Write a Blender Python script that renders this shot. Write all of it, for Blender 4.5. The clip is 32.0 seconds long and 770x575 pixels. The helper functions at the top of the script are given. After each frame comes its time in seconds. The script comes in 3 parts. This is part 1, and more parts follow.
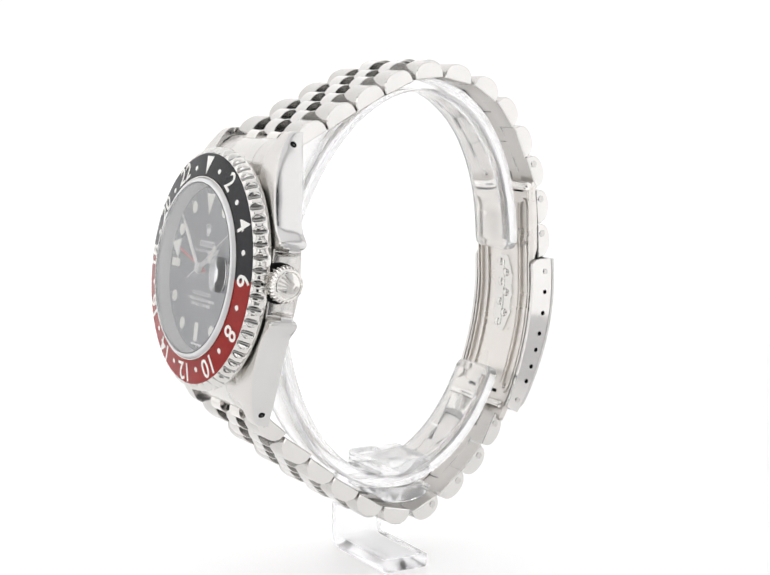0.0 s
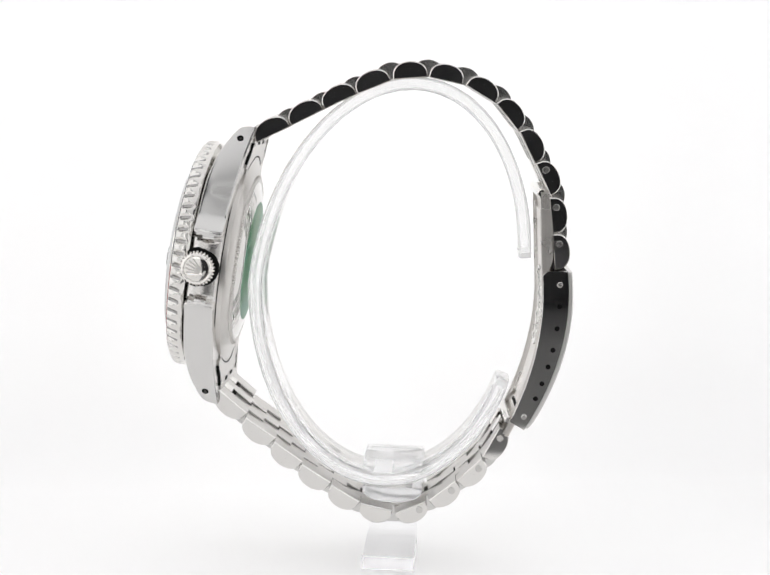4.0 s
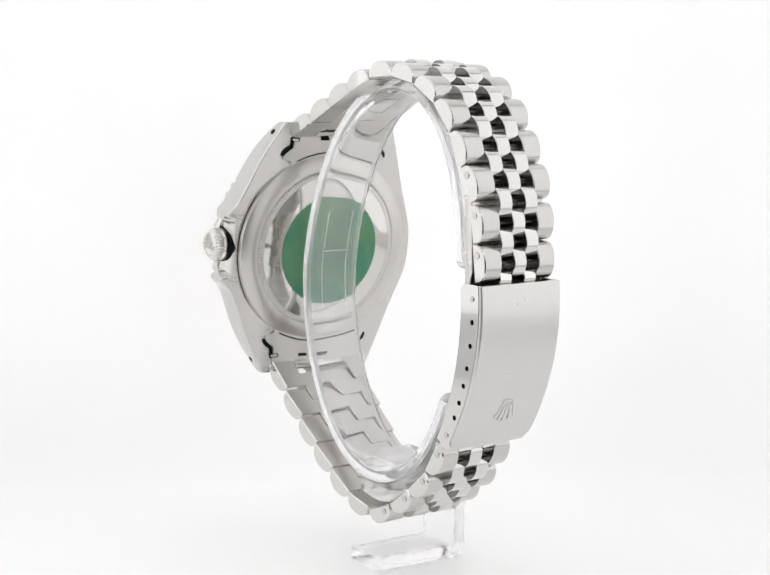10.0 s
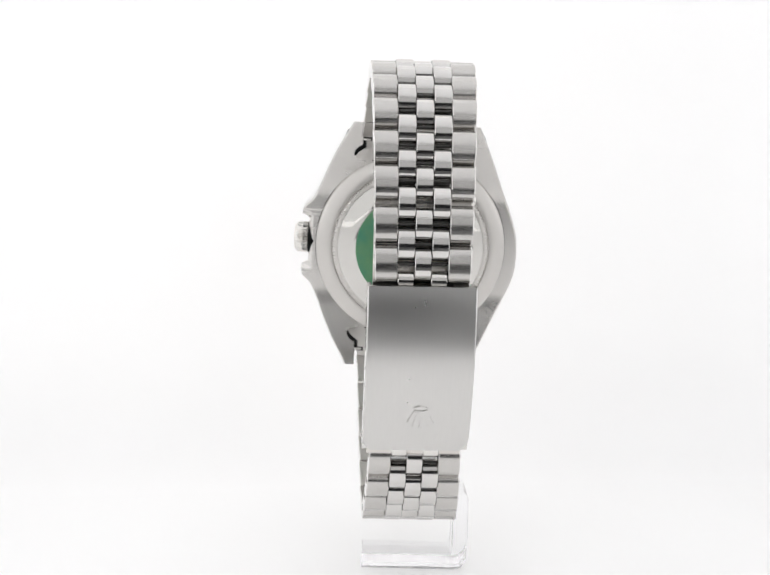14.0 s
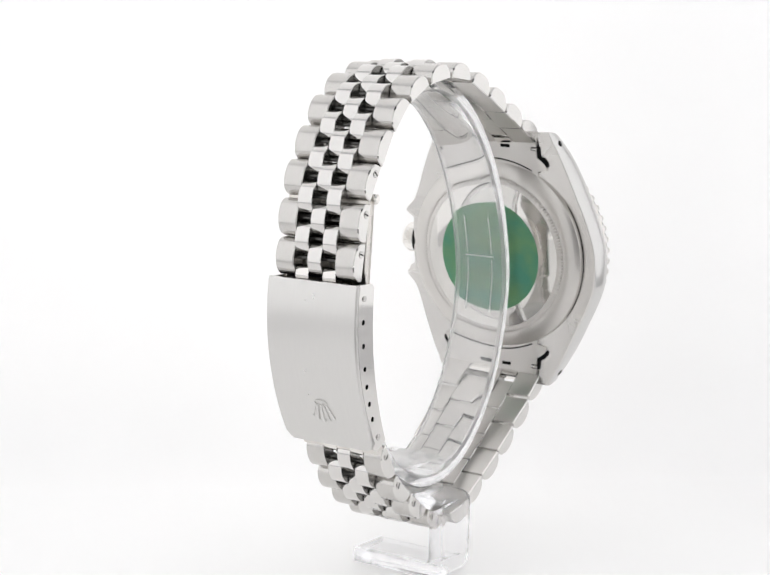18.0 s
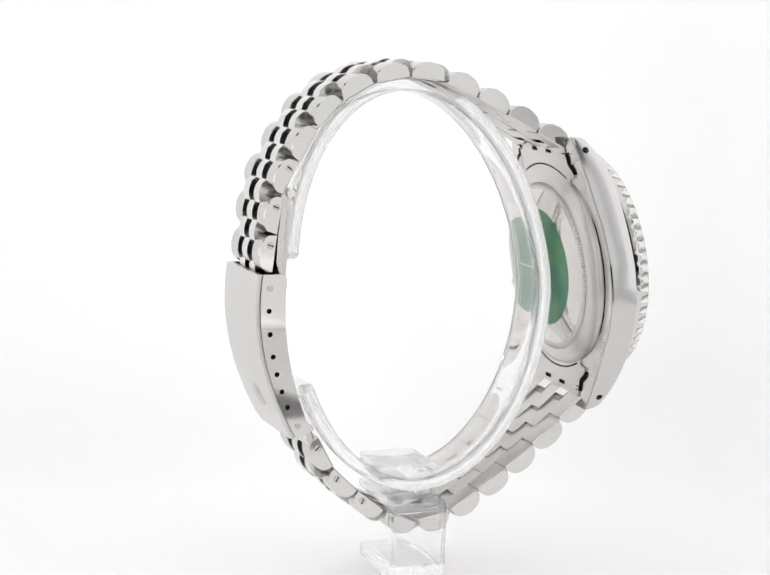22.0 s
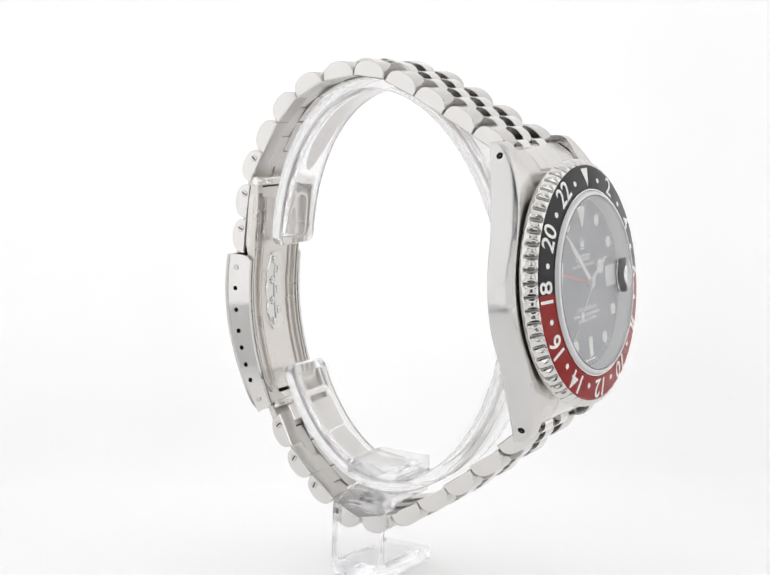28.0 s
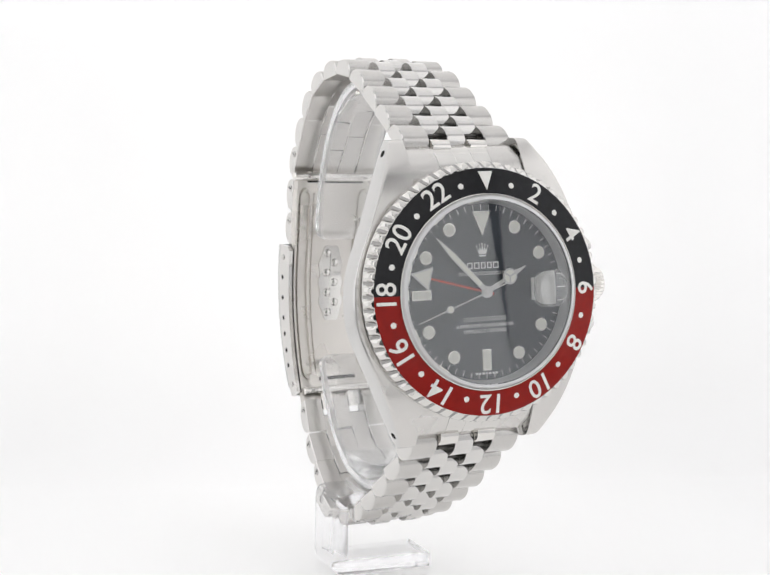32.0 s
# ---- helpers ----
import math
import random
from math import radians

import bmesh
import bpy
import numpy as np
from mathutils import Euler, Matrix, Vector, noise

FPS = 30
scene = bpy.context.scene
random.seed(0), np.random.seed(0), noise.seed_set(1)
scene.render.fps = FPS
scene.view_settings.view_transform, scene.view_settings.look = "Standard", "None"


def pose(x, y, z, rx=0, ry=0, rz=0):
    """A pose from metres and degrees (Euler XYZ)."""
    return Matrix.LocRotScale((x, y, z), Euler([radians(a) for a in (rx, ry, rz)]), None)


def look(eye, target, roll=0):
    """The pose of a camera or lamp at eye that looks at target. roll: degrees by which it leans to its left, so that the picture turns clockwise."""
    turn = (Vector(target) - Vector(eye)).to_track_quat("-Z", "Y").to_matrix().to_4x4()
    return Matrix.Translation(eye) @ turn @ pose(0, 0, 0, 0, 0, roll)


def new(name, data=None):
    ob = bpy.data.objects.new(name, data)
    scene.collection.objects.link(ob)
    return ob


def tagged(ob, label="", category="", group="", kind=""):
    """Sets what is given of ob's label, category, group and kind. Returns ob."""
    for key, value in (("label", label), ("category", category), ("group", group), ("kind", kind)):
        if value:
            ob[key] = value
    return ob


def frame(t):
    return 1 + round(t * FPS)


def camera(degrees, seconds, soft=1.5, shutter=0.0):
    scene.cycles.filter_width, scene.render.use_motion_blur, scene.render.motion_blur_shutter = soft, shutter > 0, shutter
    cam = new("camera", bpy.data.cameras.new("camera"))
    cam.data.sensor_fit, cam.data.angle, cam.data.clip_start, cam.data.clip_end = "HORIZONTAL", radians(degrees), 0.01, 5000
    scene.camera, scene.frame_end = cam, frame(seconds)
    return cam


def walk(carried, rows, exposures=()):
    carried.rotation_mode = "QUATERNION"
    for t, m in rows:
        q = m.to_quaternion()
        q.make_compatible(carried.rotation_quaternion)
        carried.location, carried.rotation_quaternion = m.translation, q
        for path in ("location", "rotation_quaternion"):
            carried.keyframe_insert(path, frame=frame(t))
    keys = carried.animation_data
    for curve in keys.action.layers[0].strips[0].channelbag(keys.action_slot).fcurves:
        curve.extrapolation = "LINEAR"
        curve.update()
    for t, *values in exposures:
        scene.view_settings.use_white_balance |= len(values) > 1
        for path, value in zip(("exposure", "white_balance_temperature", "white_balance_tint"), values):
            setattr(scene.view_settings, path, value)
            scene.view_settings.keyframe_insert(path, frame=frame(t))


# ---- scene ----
MM = 0.001
TURN = [(0, 211.52), (1, 203.1), (2, 194.61), (3, 186.01), (4, 177.26), (5, 168.46), (6, 159.7), (7, 151.06),
        (8, 142.38), (9, 133.73), (10, 125.11), (11, 116.51), (12, 108.03), (13, 99.32), (14, 90.48), (15, 81.61),
        (16, 72.76), (17, 63.97), (18, 55.21), (19, 46.54), (20, 37.82), (21, 28.94), (22, 20.24), (23, 11.8),
        (24, 3.31), (25, -5.28), (26, -13.91), (27, -22.55), (28, -31.26), (29, -39.91), (30, -48.45), (31, -57.0),
        (32, -65.66)]
BASE = -1.5 * MM      # the turning things' own zero lies this far from the floor

# ---- camera: it stands still, the watch turns ----
cam = camera(27.58, 32.0, 1.5)
EYE = Vector((-2.506 * MM, -0.275, 0.0924 + BASE))
AIM = EYE + Vector((0, math.cos(radians(8.405)), -math.sin(radians(8.405))))
cam.data.dof.use_dof, cam.data.dof.focus_distance, cam.data.dof.aperture_fstop = True, 0.252, 64.0
walk(cam, [(0, look(EYE, AIM, 1.604)), (32, look(EYE, AIM, 1.604))],
     [(0, 0.17), (1, 0.17), (2, 0.17), (3, 0.05), (5.5, 0.03), (8, 0.0), (12, 0.02), (16, 0.02), (20, 0.0), (23, 0.02), (25, 0.02), (28, 0.0), (32, -0.01)])

# ---- world, light panels of the photo box, exposure ----
world = bpy.data.worlds.new("dim_room")
scene.world = world
world.use_nodes = True
world.node_tree.nodes["Background"].inputs[0].default_value = (0.75, 0.8, 0.9, 1)
world.node_tree.nodes["Background"].inputs[1].default_value = 0.04


def panel(name, m, sx, sy, watts, colour=(1, 1, 1)):
    data = bpy.data.lights.new(name, "AREA")
    data.shape, data.size, data.size_y, data.energy, data.color = "RECTANGLE", sx, sy, watts, colour
    ob = new(name, data)
    ob.matrix_world = m
    return ob


panel("light_panel_top", look((0, -0.072, 0.30), (0, -0.072, 0)), 0.30, 0.374, 0.0935)
panel("light_panel_side", look((-0.172, -0.036, 0.15), (0, -0.036, 0.15)), 0.25, 0.26, 0.1)
panel("light_panel_side", look((0.172, -0.017, 0.15), (0, -0.017, 0.15)), 0.212, 0.26, 0.084)
for x, y, w in ((-0.16, -0.263, 0.2), (0.166, -0.258, 0.17)):      # they lean back a little
    panel("light_panel_front", look((x, y, 0.149), (0, 0, 0.214)), w, 0.308, 0.88 * w)
panel("light_panel_over_camera", look((0, -0.30, 0.20), (0, 0, 0.12)), 0.26, 0.20, 0.086)


# ---- materials ----
def material(name):
    mat = bpy.data.materials.new(name)
    mat.use_nodes = True
    nt = mat.node_tree
    return mat, nt, nt.nodes["Principled BSDF"]


def noise_of(nt, scale, stretch=(1, 1, 1), detail=3):
    co = nt.nodes.new("ShaderNodeTexCoord")
    mp = nt.nodes.new("ShaderNodeMapping")
    mp.inputs["Scale"].default_value = stretch
    nz = nt.nodes.new("ShaderNodeTexNoise")
    nz.inputs["Scale"].default_value, nz.inputs["Detail"].default_value = scale, detail
    nt.links.new(co.outputs["Object"], mp.inputs[0])
    nt.links.new(mp.outputs[0], nz.inputs["Vector"])
    return nz.outputs["Fac"]


def ramp(nt, fac, lo, hi, a=0.3, b=0.7):
    mr = nt.nodes.new("ShaderNodeMapRange")
    mr.inputs["From Min"].default_value, mr.inputs["From Max"].default_value = a, b
    mr.inputs["To Min"].default_value, mr.inputs["To Max"].default_value = lo, hi
    nt.links.new(fac, mr.inputs["Value"])
    return mr.outputs[0]


def mix_colour(nt, fac, c1, c2):
    mx = nt.nodes.new("ShaderNodeMix")
    mx.data_type = "RGBA"
    mx.inputs["A"].default_value, mx.inputs["B"].default_value = (*c1, 1), (*c2, 1)
    nt.links.new(fac, mx.inputs["Factor"])
    return mx.outputs["Result"]


def steel(name, colour, rough, grain=None):
    """Steel; grain: how the fine brushing is stretched, in object space."""
    mat, nt, b = material(name)
    b.inputs["Metallic"].default_value = 1.0
    wear = noise_of(nt, 160, (1, 1, 1), 4)
    fac = noise_of(nt, 1, grain, 2) if grain else wear
    nt.links.new(mix_colour(nt, ramp(nt, fac, 0, 1), [c * 0.98 for c in colour], colour), b.inputs["Base Color"])
    nt.links.new(ramp(nt, wear, rough * 0.94, rough * 1.07), b.inputs["Roughness"])
    return mat


def plain(name, colour, rough, other=None, scale=400, metal=0.0, spec=0.5):
    mat, nt, b = material(name)
    nz = noise_of(nt, scale, (1, 1, 1), 4)
    nt.links.new(mix_colour(nt, ramp(nt, nz, 0, 1), colour, other or [c * 0.93 for c in colour]), b.inputs["Base Color"])
    b.inputs["Roughness"].default_value, b.inputs["Metallic"].default_value = rough, metal
    b.inputs["Specular IOR Level"].default_value = spec
    return mat


def clear(name, ior, tint=(1, 1, 1), rough=0.0):
    mat, nt, b = material(name)
    b.inputs["Base Color"].default_value = (*tint, 1)
    b.inputs["Transmission Weight"].default_value, b.inputs["IOR"].default_value = 1.0, ior
    b.inputs["Roughness"].default_value = rough
    return mat


BRUSHED = steel("brushed_steel", (0.6, 0.585, 0.565), 0.2, (150, 5000, 5000))
BRUSHED_CASE = steel("brushed_case_steel", (0.67, 0.652, 0.63), 0.26, (5000, 150, 5000))
BRUSHED_CLASP = steel("brushed_clasp_steel", (0.66, 0.65, 0.634), 0.29, (300, 6000, 300))
POLISHED = steel("polished_steel", (0.78, 0.76, 0.73), 0.08)
RIM_STEEL = steel("bezel_rim_steel", (0.7, 0.685, 0.66), 0.09)
FLANK_STEEL = steel("polished_flank_steel", (0.63, 0.622, 0.61), 0.13)
LINK_STEEL = steel("polished_link_steel", (0.7, 0.686, 0.668), 0.1)
LINK_SIDE_STEEL = steel("worn_link_side_steel", (0.6, 0.59, 0.575), 0.16)
# darker steels: dark reflections and recess shade put into the colour
DARK_REFLECTION_STEEL = steel("dull_link_end_steel", (0.34, 0.333, 0.322), 0.2)
RECESS_SHADE_STEEL = steel("grimy_inner_steel", (0.08, 0.078, 0.075), 0.25)
BLADE_STEEL = steel("clasp_blade_steel", (0.70, 0.67, 0.635), 0.28, (300, 6000, 300))
BACK_STEEL = steel("case_back_steel", (0.62, 0.60, 0.575), 0.31)
SIDE_POLISH = steel("mirror_side_steel", (0.7, 0.685, 0.665), 0.05)
BACK_POLISH = steel("polished_back_steel", (0.66, 0.645, 0.62), 0.06)
RING_SILVER = plain("silver_inner_ring", (0.74, 0.74, 0.74), 0.35, None, 300, 0.3)
BLACK = plain("black_hole", (0.006, 0.006, 0.006), 0.7, None, 400, 0.0, 0.1)
INSERT_BLACK = plain("black_anodised_insert", (0.014, 0.014, 0.016), 0.18, (0.02, 0.02, 0.022), 900, 0.0, 0.2)
INSERT_RED = plain("red_anodised_insert", (0.3, 0.011, 0.007), 0.18, (0.25, 0.009, 0.006), 900, 0.0, 0.2)
NUMERAL = plain("silver_numeral", (0.9, 0.89, 0.85), 0.45)
DIAL = plain("black_gloss_dial", (0.036, 0.044, 0.058), 0.3, (0.042, 0.05, 0.066), 700, 0.0, 0.4)
LUME = plain("cream_lume", (0.88, 0.88, 0.81), 0.6)
PRINT = plain("white_print", (0.9, 0.9, 0.9), 0.5)
HAND_SILVER = plain("silver_hand_finish", (0.66, 0.66, 0.65), 0.3, None, 300, 0.5)
RED_PAINT = plain("red_hand_paint", (0.65, 0.035, 0.02), 0.4)
DATE_WHITE = plain("white_date_disc", (0.8, 0.8, 0.78), 0.5)
CRYSTAL = clear("sapphire_crystal", 1.74)
THIN_ACRYLIC = clear("bent_clear_acrylic", 1.3, (1.0, 1.0, 1.0), 0.015)
ACRYLIC = clear("clear_acrylic", 1.16, (0.985, 0.985, 0.985), 0.02)
FOOT_ACRYLIC = clear("thick_clear_acrylic", 1.17, (0.985, 0.985, 0.99), 0.03)
for mat, through_part in ((THIN_ACRYLIC, 0.89), (ACRYLIC, 0.84), (FOOT_ACRYLIC, 0.93)):   # the white share stands in for bright reflections in the acrylic
    mat.node_tree.nodes["Principled BSDF"].inputs["Transmission Weight"].default_value = through_part
SAWN = clear("sawn_acrylic_edge", 1.2, (0.96, 0.96, 0.97), 0.2)
PALE_ACRYLIC, pale_tree, pale_face = material("scored_acrylic")      # frosted: light comes through from behind
pale_face.inputs["Base Color"].default_value, pale_face.inputs["Roughness"].default_value = (0.97, 0.97, 0.97, 1), 0.5
pale_through, pale_mix = pale_tree.nodes.new("ShaderNodeBsdfTranslucent"), pale_tree.nodes.new("ShaderNodeMixShader")
pale_through.inputs["Color"].default_value = (0.99, 0.99, 0.99, 1)
pale_mix.inputs[0].default_value = 0.6
pale_tree.links.new(pale_face.outputs[0], pale_mix.inputs[1])
pale_tree.links.new(pale_through.outputs[0], pale_mix.inputs[2])
pale_tree.links.new(pale_mix.outputs[0], pale_tree.nodes["Material Output"].inputs["Surface"])
EDGE_SHINE = PALE_ACRYLIC.copy()      # half clear; its white stands in for light piped to the edges
EDGE_SHINE.name = "eased_acrylic_edge"
eased_tree = EDGE_SHINE.node_tree
eased_clear, eased_mix = eased_tree.nodes.new("ShaderNodeBsdfTransparent"), eased_tree.nodes.new("ShaderNodeMixShader")
eased_mix.inputs[0].default_value = 0.6
eased_tree.links.new(eased_tree.nodes["Material Output"].inputs["Surface"].links[0].from_socket, eased_mix.inputs[1])
eased_tree.links.new(eased_clear.outputs[0], eased_mix.inputs[2])
eased_tree.links.new(eased_mix.outputs[0], eased_tree.nodes["Material Output"].inputs["Surface"])
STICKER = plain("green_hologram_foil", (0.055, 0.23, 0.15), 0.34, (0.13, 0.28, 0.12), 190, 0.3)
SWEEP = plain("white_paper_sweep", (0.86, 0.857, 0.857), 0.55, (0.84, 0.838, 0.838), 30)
# added glow keeps the sheet brighter than the steel
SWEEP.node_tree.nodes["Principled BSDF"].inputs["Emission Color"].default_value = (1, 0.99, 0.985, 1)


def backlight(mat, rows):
    """Glow put into the sheet itself, by height in metres; no lamp stands behind."""
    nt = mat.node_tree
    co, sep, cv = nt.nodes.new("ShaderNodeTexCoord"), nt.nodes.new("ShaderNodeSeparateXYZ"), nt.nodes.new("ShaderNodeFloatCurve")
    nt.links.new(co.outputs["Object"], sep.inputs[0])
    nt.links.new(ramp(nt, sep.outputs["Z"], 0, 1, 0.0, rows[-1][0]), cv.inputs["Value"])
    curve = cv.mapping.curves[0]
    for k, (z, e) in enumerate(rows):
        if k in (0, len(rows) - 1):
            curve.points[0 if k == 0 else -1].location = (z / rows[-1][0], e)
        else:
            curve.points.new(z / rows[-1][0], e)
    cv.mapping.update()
    # the painted glow fades towards the sides, most on the right
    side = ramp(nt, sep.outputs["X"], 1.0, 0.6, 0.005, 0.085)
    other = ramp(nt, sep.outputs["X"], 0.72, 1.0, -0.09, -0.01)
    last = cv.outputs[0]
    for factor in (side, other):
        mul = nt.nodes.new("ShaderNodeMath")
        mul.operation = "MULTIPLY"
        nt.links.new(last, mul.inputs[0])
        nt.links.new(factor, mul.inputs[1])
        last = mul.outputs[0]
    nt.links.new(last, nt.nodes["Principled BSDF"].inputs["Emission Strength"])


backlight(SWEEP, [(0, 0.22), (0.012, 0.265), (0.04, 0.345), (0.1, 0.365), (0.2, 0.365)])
UNSEEN_BOARD = plain("dark_table_top", (0.2, 0.2, 0.2), 0.5, (0.17, 0.17, 0.17), 25)
OPENING_BLACK = plain("black_flap_cloth", (0.02, 0.02, 0.022), 0.8, (0.016, 0.016, 0.018), 40)
WALL = plain("white_box_cloth", (0.84, 0.84, 0.85), 0.8, (0.82, 0.82, 0.83), 40)


# ---- mesh helpers; lengths in millimetres ----
def part(name, bm, mat, parent=None, label="", m=None, smooth=35):
    bmesh.ops.recalc_face_normals(bm, faces=bm.faces[:])
    me = bpy.data.meshes.new(name)
    bm.to_mesh(me)
    bm.free()
    me.transform(Matrix.Diagonal((MM, MM, MM, 1)))
    if smooth:
        me.shade_smooth()
        me.set_sharp_from_angle(angle=radians(smooth))
    me.materials.append(mat)
    ob = new(name, me)
    ob.parent = parent
    if m is not None:
        ob.matrix_basis = m
    if label:
        tagged(ob, label)
    return ob


def again(ob, m, parent=None):
    """Another object on the same mesh."""
    o = new(ob.name.split(".")[0], ob.data)
    o.parent = parent or ob.parent
    o.matrix_basis = m
    if "label" in ob:
        o["label"] = ob["label"]
    return o


def loft(rings, close=True, caps=True, bm=None):
    """Skin over rings of equally many points."""
    bm = bm or bmesh.new()
    vs = [[bm.verts.new(p) for p in r] for r in rings]
    n = len(rings[0])
    for a, b in zip(vs, vs[1:]):
        for i in range(n if close else n - 1):
            j = (i + 1) % n
            bm.faces.new((a[i], a[j], b[j], b[i]))
    if caps:
        bm.faces.new(vs[0][::-1])
        bm.faces.new(vs[-1])
    return bm


def revolve(profile, n=96, wave=None, bm=None):
    """A closed ring of (radius, height) points turned round z; wave(i, angle) moves radii."""
    bm = bm or bmesh.new()
    rows = []
    for k in range(n):
        a = 2 * math.pi * k / n
        row = []
        for i, (r, z) in enumerate(profile):
            rr = r + (wave(i, a) if wave else 0)
            row.append(bm.verts.new((rr * math.sin(a), rr * math.cos(a), z)))
        rows.append(row)
    for k in range(n):
        a, b = rows[k], rows[(k + 1) % n]
        for i in range(len(profile)):
            j = (i + 1) % len(profile)
            bm.faces.new((a[i], a[j], b[j], b[i]))
    return bm


def lathe(profile, n=64, wave=None):
    """A solid: an open profile from axis to axis turned round z."""
    bm = bmesh.new()
    rings = []
    for i, (r, z) in enumerate(profile):
        if r < 1e-6:
            rings.append([bm.verts.new((0, 0, z))])
        else:
            rings.append([])
            for k in range(n):
                a = 2 * math.pi * k / n
                rr = r + (wave(i, a) if wave else 0)
                rings[-1].append(bm.verts.new((rr * math.sin(a), rr * math.cos(a), z)))
    for a, b in zip(rings, rings[1:]):
        for k in range(n):
            j = (k + 1) % n
            if len(a) == 1:
                bm.faces.new((a[0], b[k], b[j]))
            elif len(b) == 1:
                bm.faces.new((a[k], a[j], b[0]))
            else:
                bm.faces.new((a[k], a[j], b[j], b[k]))
    return bm


def prism(poly, l0, l1, edge=0.0, bm=None):
    """A polygon of (f, z) stretched along y from l0 to l1, its end rims eased by edge."""
    n = len(poly)
    turn = sum(poly[i - 1][0] * poly[i][1] - poly[i][0] * poly[i - 1][1] for i in range(n))
    sign = 1 if turn > 0 else -1
    inward = []
    for i in range(n):
        (ax, az), (bx, bz), (cx, cz) = poly[i - 1], poly[i], poly[(i + 1) % n]
        d1 = Vector((bx - ax, bz - az)).normalized()
        d2 = Vector((cx - bx, cz - bz)).normalized()
        m = Vector((-d1.y - d2.y, d1.x + d2.x)) * sign
        m.normalize()
        k = max(0.5, m.dot(Vector((-d1.y, d1.x)) * sign))
        inward.append(m / k)

    def ring(l, e):
        return [(x + w.x * e, l, z + w.y * e) for (x, z), w in zip(poly, inward)]
    if edge:
        rings = [ring(l0, edge), ring(l0 + edge, 0), ring(l1 - edge, 0), ring(l1, edge)]
    else:
        rings = [ring(l0, 0), ring(l1, 0)]
    return loft(rings, bm=bm)


def slab(outline, z0, z1, holes=(), bm=None):
    """A flat plate with holes: outlines of (x, y), thick from z0 to z1."""
    bm = bm or bmesh.new()
    made = []
    for z in (z0, z1):
        edges, loops = [], []
        for loop in (outline, *holes):
            vs = [bm.verts.new((x, y, z)) for x, y in loop]
            loops.append(vs)
            edges += [bm.edges.new((vs[i], vs[(i + 1) % len(vs)])) for i in range(len(vs))]
        bmesh.ops.triangle_fill(bm, use_beauty=True, edges=edges)
        made.append(loops)
    for a, b in zip(*made):
        for i in range(len(a)):
            j = (i + 1) % len(a)
            bm.faces.new((a[i], a[j], b[j], b[i]))
    return bm


def circle(x, y, r, n=24):
    return [(x + r * math.cos(2 * math.pi * i / n), y + r * math.sin(2 * math.pi * i / n)) for i in range(n)]


def table(rows, u):
    """Smooth value between rows of (place, value); steep steps stay steep."""
    n = len(rows)
    d = [(rows[i + 1][1] - rows[i][1]) / (rows[i + 1][0] - rows[i][0]) for i in range(n - 1)]
    m = [d[0]] + [0.0 if d[i - 1] * d[i] <= 0 else 2 * d[i - 1] * d[i] / (d[i - 1] + d[i]) for i in range(1, n - 1)] + [d[-1]]
    for i in range(n - 1):
        (a, x), (b, y) = rows[i], rows[i + 1]
        if u <= b:
            h = b - a
            k = max(0.0, (u - a) / h)
            return (2 * k ** 3 - 3 * k ** 2 + 1) * x + (k ** 3 - 2 * k ** 2 + k) * h * m[i] + (3 * k ** 2 - 2 * k ** 3) * y + (k ** 3 - k ** 2) * h * m[i + 1]
    return rows[-1][1]


def rod(r, l0, l1, n=16, edge=0.1):
    return prism([(r * math.cos(2 * math.pi * i / n), r * math.sin(2 * math.pi * i / n)) for i in range(n)], l0, l1, edge)


def lettering(text, size, depth=0.02, bold=0.0):
    """Letters as a mesh in the xy plane, centred, in millimetres."""
    data = bpy.data.curves.new("text", "FONT")
    data.body, data.size, data.extrude, data.offset = text, size, depth, bold
    data.align_x, data.align_y = "CENTER", "CENTER"
    data.resolution_u = 4
    ob = new("text", data)
    me = bpy.data.meshes.new_from_object(ob.evaluated_get(bpy.context.evaluated_depsgraph_get()))
    bpy.data.objects.remove(ob)
    bpy.data.curves.remove(data)
    bm = bmesh.new()
    bm.from_mesh(me)
    bpy.data.meshes.remove(me)
    return bm


# ---- the photo box: sweep, walls ----
def box_of_light():
    # floor and back wall are one white sheet, set a little askew
    prof = [(-0.125, 0.0), (0.049, 0.0)]
    r = 0.018
    for k in range(1, 13):
        a = radians(90 * k / 12)
        prof.append((0.049 + r * math.sin(a), r - r * math.cos(a)))
    prof.append((0.049 + r, 0.34))
    under = [(y + 0.002, z - 0.002) for y, z in prof[::-1]]
    bm = prism([(y / MM, z / MM) for y, z in prof + under], -190, 190)
    for vert in bm.verts:
        vert.co = (vert.co.y, vert.co.x, vert.co.z)
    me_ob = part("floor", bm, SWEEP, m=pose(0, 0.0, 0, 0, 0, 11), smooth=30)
    tagged(me_ob, "white sheet sweeping up behind the watch, with added glow", "backdrop", kind="structure")
    for nm, x0, x1 in (("wall_left", -0.182, -0.178), ("wall_right", 0.178, 0.182)):
        w = part(nm, prism([(x0 / MM, -2), (x1 / MM, -2), (x1 / MM, 330), (x0 / MM, 330)], -158, 105), WALL, smooth=0)
        tagged(w, "white cloth side wall of a photo box", "wall", kind="structure")
